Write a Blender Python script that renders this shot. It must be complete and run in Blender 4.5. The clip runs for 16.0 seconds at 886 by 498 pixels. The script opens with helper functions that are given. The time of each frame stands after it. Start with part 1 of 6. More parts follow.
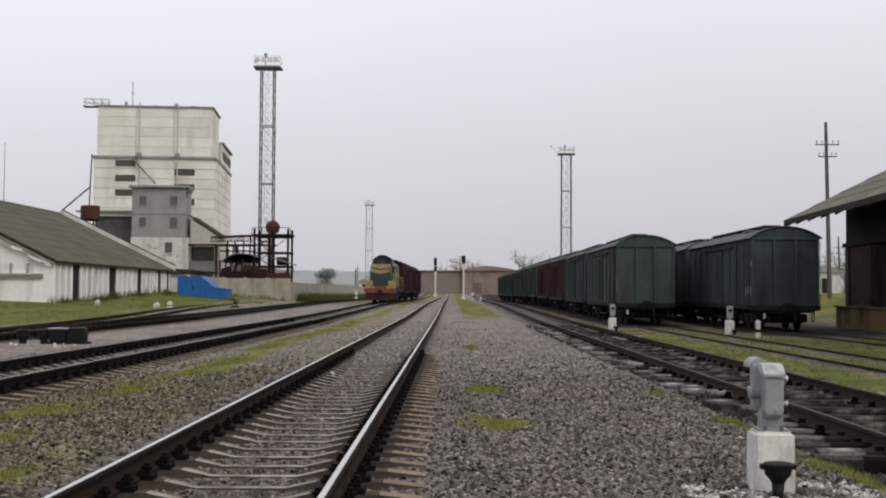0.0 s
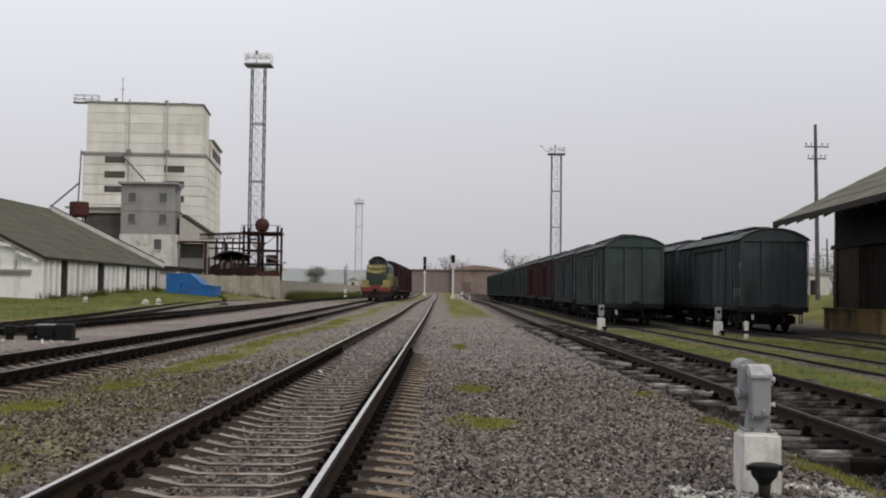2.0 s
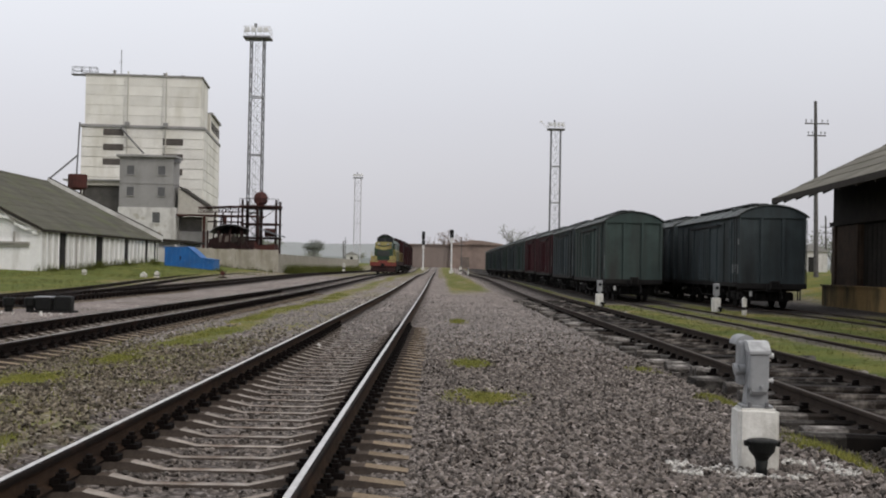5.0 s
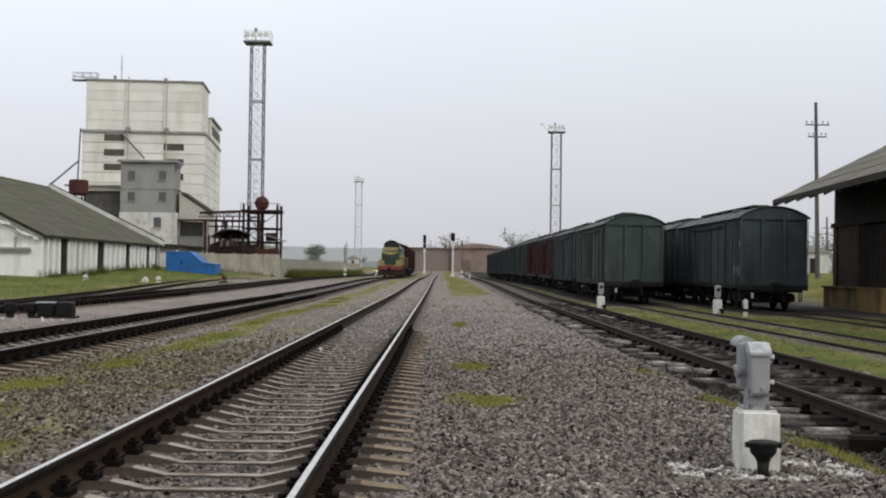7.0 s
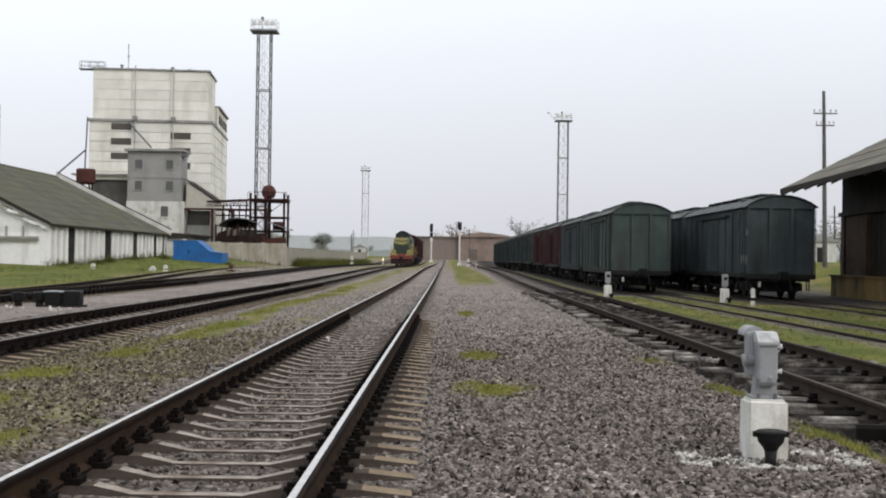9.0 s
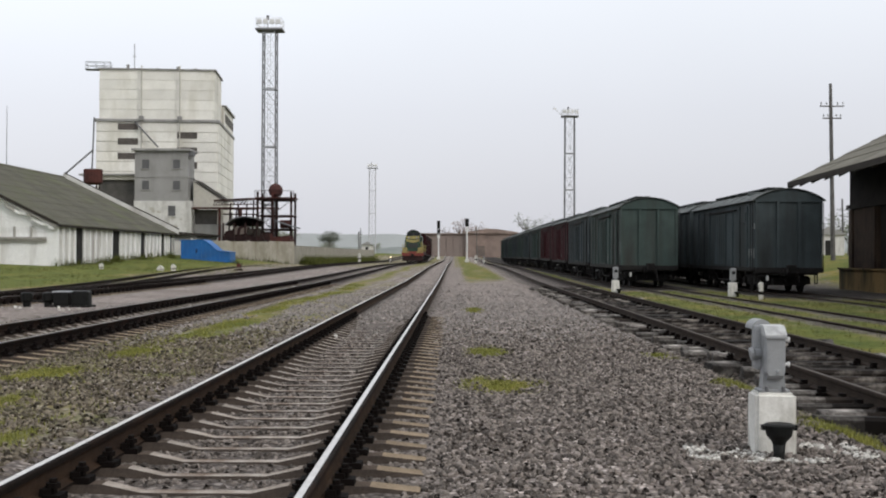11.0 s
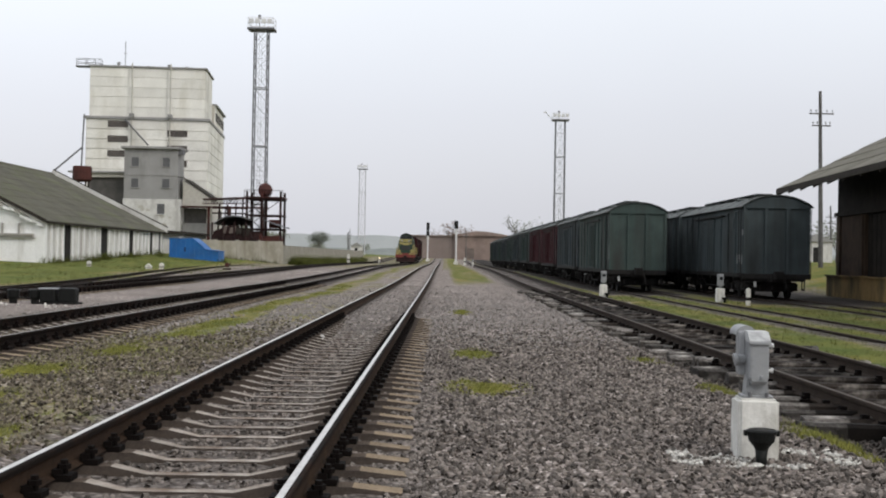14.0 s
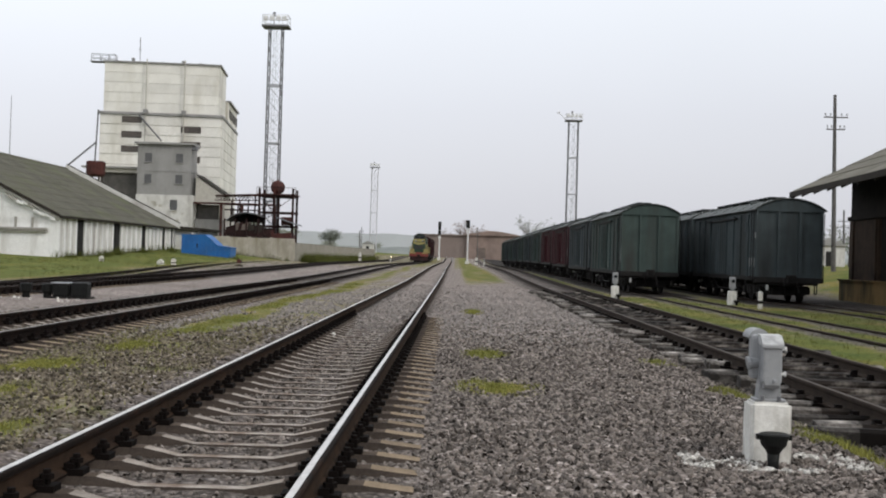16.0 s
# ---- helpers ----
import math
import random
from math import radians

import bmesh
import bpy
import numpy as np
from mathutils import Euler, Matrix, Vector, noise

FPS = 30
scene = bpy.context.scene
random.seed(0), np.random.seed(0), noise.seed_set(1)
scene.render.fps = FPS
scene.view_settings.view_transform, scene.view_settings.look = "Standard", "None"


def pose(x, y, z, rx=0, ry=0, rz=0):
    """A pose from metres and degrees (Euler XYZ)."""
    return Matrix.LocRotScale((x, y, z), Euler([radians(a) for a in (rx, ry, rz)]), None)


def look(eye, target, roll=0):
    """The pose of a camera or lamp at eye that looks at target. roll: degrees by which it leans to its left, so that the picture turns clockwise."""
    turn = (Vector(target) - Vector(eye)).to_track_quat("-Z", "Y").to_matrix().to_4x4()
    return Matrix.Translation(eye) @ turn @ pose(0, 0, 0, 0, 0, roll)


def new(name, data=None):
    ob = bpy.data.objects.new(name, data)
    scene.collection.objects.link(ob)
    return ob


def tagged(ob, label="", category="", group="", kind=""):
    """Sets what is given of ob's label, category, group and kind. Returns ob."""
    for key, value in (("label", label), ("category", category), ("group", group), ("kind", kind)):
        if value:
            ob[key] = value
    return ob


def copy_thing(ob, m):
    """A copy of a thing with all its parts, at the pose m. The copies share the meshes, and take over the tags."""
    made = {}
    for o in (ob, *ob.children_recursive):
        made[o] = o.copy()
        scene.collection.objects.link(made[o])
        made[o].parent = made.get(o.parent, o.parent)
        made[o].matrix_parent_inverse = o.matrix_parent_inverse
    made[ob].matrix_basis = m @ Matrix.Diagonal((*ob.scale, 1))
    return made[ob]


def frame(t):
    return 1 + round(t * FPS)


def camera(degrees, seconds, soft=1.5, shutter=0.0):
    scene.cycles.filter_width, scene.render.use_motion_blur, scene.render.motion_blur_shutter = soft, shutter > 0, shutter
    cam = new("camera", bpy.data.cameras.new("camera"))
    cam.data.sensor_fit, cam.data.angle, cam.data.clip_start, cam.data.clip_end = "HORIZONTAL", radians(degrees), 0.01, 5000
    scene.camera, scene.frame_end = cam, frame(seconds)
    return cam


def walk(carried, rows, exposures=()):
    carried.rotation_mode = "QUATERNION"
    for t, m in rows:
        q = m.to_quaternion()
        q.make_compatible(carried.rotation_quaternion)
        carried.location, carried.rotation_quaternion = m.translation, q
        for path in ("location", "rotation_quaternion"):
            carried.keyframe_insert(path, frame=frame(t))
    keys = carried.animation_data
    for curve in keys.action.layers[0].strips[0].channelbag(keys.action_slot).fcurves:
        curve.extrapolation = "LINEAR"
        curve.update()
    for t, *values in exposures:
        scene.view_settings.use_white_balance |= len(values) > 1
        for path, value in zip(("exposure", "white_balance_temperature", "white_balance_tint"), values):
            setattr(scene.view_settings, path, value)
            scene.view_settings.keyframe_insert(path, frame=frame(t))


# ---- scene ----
# ---- camera ----
cam = camera(40.5, 16.0, soft=2.0)
EYE = (0.0, 0.0, 1.2)
PATH = [  # seconds, sway in metres, tilt, lean, turn in degrees
    (0.0, -0.005, -0.016, 0.001, 92.11, -0.31, 0.41),
    (0.5, 0.000, 0.007, -0.003, 91.91, -0.49, 0.09),
    (1.0, -0.001, -0.001, -0.005, 91.94, -0.55, -0.07),
    (1.5, 0.000, 0.000, 0.000, 92.08, -0.70, -0.30),
    (2.0, 0.003, -0.002, 0.000, 92.07, -0.73, -0.10),
    (2.5, 0.004, 0.000, -0.002, 91.72, -0.56, -0.07),
    (3.0, 0.003, -0.011, -0.001, 91.64, -1.22, -0.04),
    (3.5, -0.005, -0.008, -0.008, 90.99, -0.93, -0.01),
    (3.7, 0.000, 0.000, -0.004, 90.75, -1.15, -0.14),
    (6.0, -0.007, 0.007, -0.005, 90.95, -1.02, -0.19),
    (6.5, 0.001, -0.005, -0.003, 90.83, -1.08, -0.03),
    (7.0, 0.004, 0.002, -0.004, 91.03, -0.75, -0.11),
    (7.5, 0.003, -0.002, -0.010, 89.89, -1.04, -0.02),
    (8.0, 0.001, 0.005, -0.006, 89.38, -0.88, -0.38),
    (8.5, 0.004, 0.013, -0.004, 89.79, -0.43, 0.09),
    (8.7, -0.004, -0.003, -0.003, 90.52, -0.81, 0.20),
    (10.8, -0.003, -0.004, 0.003, 90.09, 0.10, 0.40),
    (11.0, 0.005, -0.005, -0.005, 90.34, -0.21, 0.57),
    (11.5, 0.014, 0.007, -0.005, 90.34, -0.21, 0.37),
    (12.0, 0.017, -0.024, -0.007, 90.03, -0.12, 0.92),
    (12.5, 0.034, -0.002, -0.004, 90.35, -0.36, 0.29),
    (13.0, 0.031, -0.018, -0.003, 90.61, -0.42, 0.04),
    (13.5, 0.026, -0.018, 0.002, 90.26, -0.66, 0.23),
    (14.0, 0.027, -0.014, -0.005, 90.44, -0.97, 0.05),
    (14.5, 0.027, 0.002, -0.012, 89.46, -1.16, -0.24),
    (15.0, 0.011, -0.016, -0.005, 90.26, -1.13, 0.33),
    (15.5, 0.012, -0.006, -0.001, 90.19, -1.42, 0.60),
    (16.0, 0.012, -0.010, -0.005, 90.39, -1.69, 0.59),
]
EXPOSURES = [(0.0, -0.04, 6550, 10), (1.7, -0.06, 6550, 10), (2.1, -0.17, 6600, 10), (3.7, -0.10, 6550, 10), (6.0, 0.02, 6500, 10), (6.7, 0.09, 6430, 8), (7.5, 0.05, 6430, 8), (8.1, 0.1, 6430, 8),
             (8.6, 0.23, 6430, 8), (9.0, 0.23, 6430, 8), (11.0, 0.17, 6430, 8), (16.0, 0.16, 6430, 8)]
walk(cam, [(t, pose(EYE[0] + a, EYE[1] + b, EYE[2] + c, rx, ry, rz)) for t, a, b, c, rx, ry, rz in PATH], EXPOSURES)

# ---- sky and sun: a bright overcast ----
world = bpy.data.worlds.new("overcast_sky")
scene.world = world
world.use_nodes = True
wn, wl = world.node_tree.nodes, world.node_tree.links
wn.clear()
w_out, w_bg = wn.new("ShaderNodeOutputWorld"), wn.new("ShaderNodeBackground")
w_sky, w_co = wn.new("ShaderNodeTexSky"), wn.new("ShaderNodeTexCoord")
w_sky.sky_type, w_sky.sun_disc = "NISHITA", False
w_sky.sun_elevation, w_sky.sun_rotation = radians(42), radians(140)
w_sky.dust_density, w_sky.air_density = 6.0, 1.0
w_sep, w_ramp = wn.new("ShaderNodeSeparateXYZ"), wn.new("ShaderNodeValToRGB")
w_ramp.color_ramp.elements[0].position, w_ramp.color_ramp.elements[0].color = 0.0, (0.60, 0.597, 0.645, 1)
w_ramp.color_ramp.elements[1].position, w_ramp.color_ramp.elements[1].color = 0.30, (0.93, 0.945, 0.975, 1)
w_mid = w_ramp.color_ramp.elements.new(0.12)
w_mid.color = (0.695, 0.69, 0.74, 1)
w_noise = wn.new("ShaderNodeTexNoise")
w_noise.inputs["Scale"].default_value, w_noise.inputs["Detail"].default_value = 2.2, 4.0
w_map = wn.new("ShaderNodeMapRange")
w_map.inputs["To Min"].default_value, w_map.inputs["To Max"].default_value = 0.93, 1.07
w_mul = wn.new("ShaderNodeMix")
w_mul.data_type, w_mul.blend_type = "RGBA", "MULTIPLY"
w_mul.inputs[0].default_value = 1.0
w_mix = wn.new("ShaderNodeMix")
w_mix.data_type = "RGBA"
w_mix.inputs[0].default_value = 0.03
wl.new(w_co.outputs["Generated"], w_sep.inputs[0])
wl.new(w_sep.outputs["Z"], w_ramp.inputs[0])
wl.new(w_co.outputs["Generated"], w_noise.inputs["Vector"])
wl.new(w_noise.outputs["Fac"], w_map.inputs["Value"])
wl.new(w_ramp.outputs["Color"], w_mul.inputs[6])
w_side, w_both = wn.new("ShaderNodeMapRange"), wn.new("ShaderNodeMath")
w_side.inputs["From Min"].default_value, w_side.inputs["From Max"].default_value = -0.25, 0.40
w_side.inputs["To Min"].default_value, w_side.inputs["To Max"].default_value = 1.02, 0.92
w_both.operation = "MULTIPLY"
wl.new(w_sep.outputs["X"], w_side.inputs["Value"])
wl.new(w_side.outputs["Result"], w_both.inputs[0])
wl.new(w_map.outputs["Result"], w_both.inputs[1])
wl.new(w_both.outputs[0], w_mul.inputs[7])
wl.new(w_mul.outputs[2], w_mix.inputs[6])
wl.new(w_sky.outputs["Color"], w_mix.inputs[7])
wl.new(w_mix.outputs[2], w_bg.inputs["Color"])
w_bg.inputs["Strength"].default_value = 1.0
wl.new(w_bg.outputs[0], w_out.inputs[0])

sun = new("sun", bpy.data.lights.new("sun", "SUN"))
sun.data.energy, sun.data.angle, sun.data.color = 0.9, radians(28), (1.0, 0.97, 0.92)
sun.matrix_world = look((42, -40, 45), (0, 0, 0))


# ---- materials ----
def surf(name, c1, c2=None, scale=3.0, rough=0.7, metal=0.0, bump=0.2, dirt=None, dirt_scale=0.5, dirt_amount=0.5,
         vary=0.0, streak=1.0, fine=60.0, island=0.0, spec=0.35, grit=0.3):
    """A worn surface: two colours mixed by noise, dirt at a larger scale, fine relief; streak < 1 stretches the dirt upright."""
    m = bpy.data.materials.new(name)
    m.use_nodes = True
    n, l = m.node_tree.nodes, m.node_tree.links
    b = n["Principled BSDF"]
    co = n.new("ShaderNodeTexCoord")
    c2 = c2 or tuple(v * 0.7 for v in c1)

    def noise_at(s, detail=5.0, stretch=1.0):
        mp, t = n.new("ShaderNodeMapping"), n.new("ShaderNodeTexNoise")
        mp.inputs["Scale"].default_value = (s, s, s * stretch)
        t.inputs["Scale"].default_value, t.inputs["Detail"].default_value, t.inputs["Roughness"].default_value = 1.0, detail, 0.62
        l.new(co.outputs["Object"], mp.inputs["Vector"])
        l.new(mp.outputs["Vector"], t.inputs["Vector"])
        return t.outputs["Fac"]

    def ramp(src, lo, hi):
        r = n.new("ShaderNodeMapRange")
        r.inputs["From Min"].default_value, r.inputs["From Max"].default_value = lo, hi
        l.new(src, r.inputs["Value"])
        return r.outputs["Result"]

    def mix(fac, a, c, mode="MIX"):
        x = n.new("ShaderNodeMix")
        x.data_type, x.blend_type = "RGBA", mode
        if isinstance(fac, float):
            x.inputs[0].default_value = fac
        else:
            l.new(fac, x.inputs[0])
        for k, v in ((6, a), (7, c)):
            if isinstance(v, tuple):
                x.inputs[k].default_value = (*v, 1)
            else:
                l.new(v, x.inputs[k])
        return x.outputs[2]

    col = mix(ramp(noise_at(scale), 0.3, 0.7), tuple(c1), tuple(c2))
    grain = noise_at(fine, 3.0)
    col = mix(ramp(grain, 0.25, 0.6), mix(grit, col, (0.0, 0.0, 0.0)), col)
    if dirt:
        f = ramp(noise_at(dirt_scale, 6.0, streak), 0.62 - 0.25 * dirt_amount, 0.78 - 0.15 * dirt_amount)
        col = mix(f, col, tuple(dirt))
    if vary or island:
        if island:
            info = n.new("ShaderNodeNewGeometry").outputs["Random Per Island"]
        else:
            info = n.new("ShaderNodeObjectInfo").outputs["Random"]
        v = n.new("ShaderNodeMapRange")
        k = vary or island
        v.inputs["To Min"].default_value, v.inputs["To Max"].default_value = 1 - k, 1 + k
        l.new(info, v.inputs["Value"])
        comb = n.new("ShaderNodeCombineColor")
        for q in range(3):
            l.new(v.outputs["Result"], comb.inputs[q])
        col = mix(1.0, col, comb.outputs[0], "MULTIPLY")
    l.new(col, b.inputs["Base Color"])
    rr = n.new("ShaderNodeMapRange")
    rr.inputs["To Min"].default_value, rr.inputs["To Max"].default_value = max(rough - 0.12, 0.05), min(rough + 0.12, 1.0)
    l.new(grain, rr.inputs["Value"])
    l.new(rr.outputs["Result"], b.inputs["Roughness"])
    b.inputs["Metallic"].default_value = metal
    b.inputs["Specular IOR Level"].default_value = spec
    if bump:
        bp = n.new("ShaderNodeBump")
        bp.inputs["Strength"].default_value, bp.inputs["Distance"].default_value = bump, 0.02
        l.new(grain, bp.inputs["Height"])
        l.new(bp.outputs["Normal"], b.inputs["Normal"])
    return m


def glow(name, colour, strength):
    m = bpy.data.materials.new(name)
    m.use_nodes = True
    b = m.node_tree.nodes["Principled BSDF"]
    b.inputs["Base Color"].default_value = (*colour, 1)
    b.inputs["Emission Color"].default_value = (*colour, 1)
    b.inputs["Emission Strength"].default_value = strength
    return m


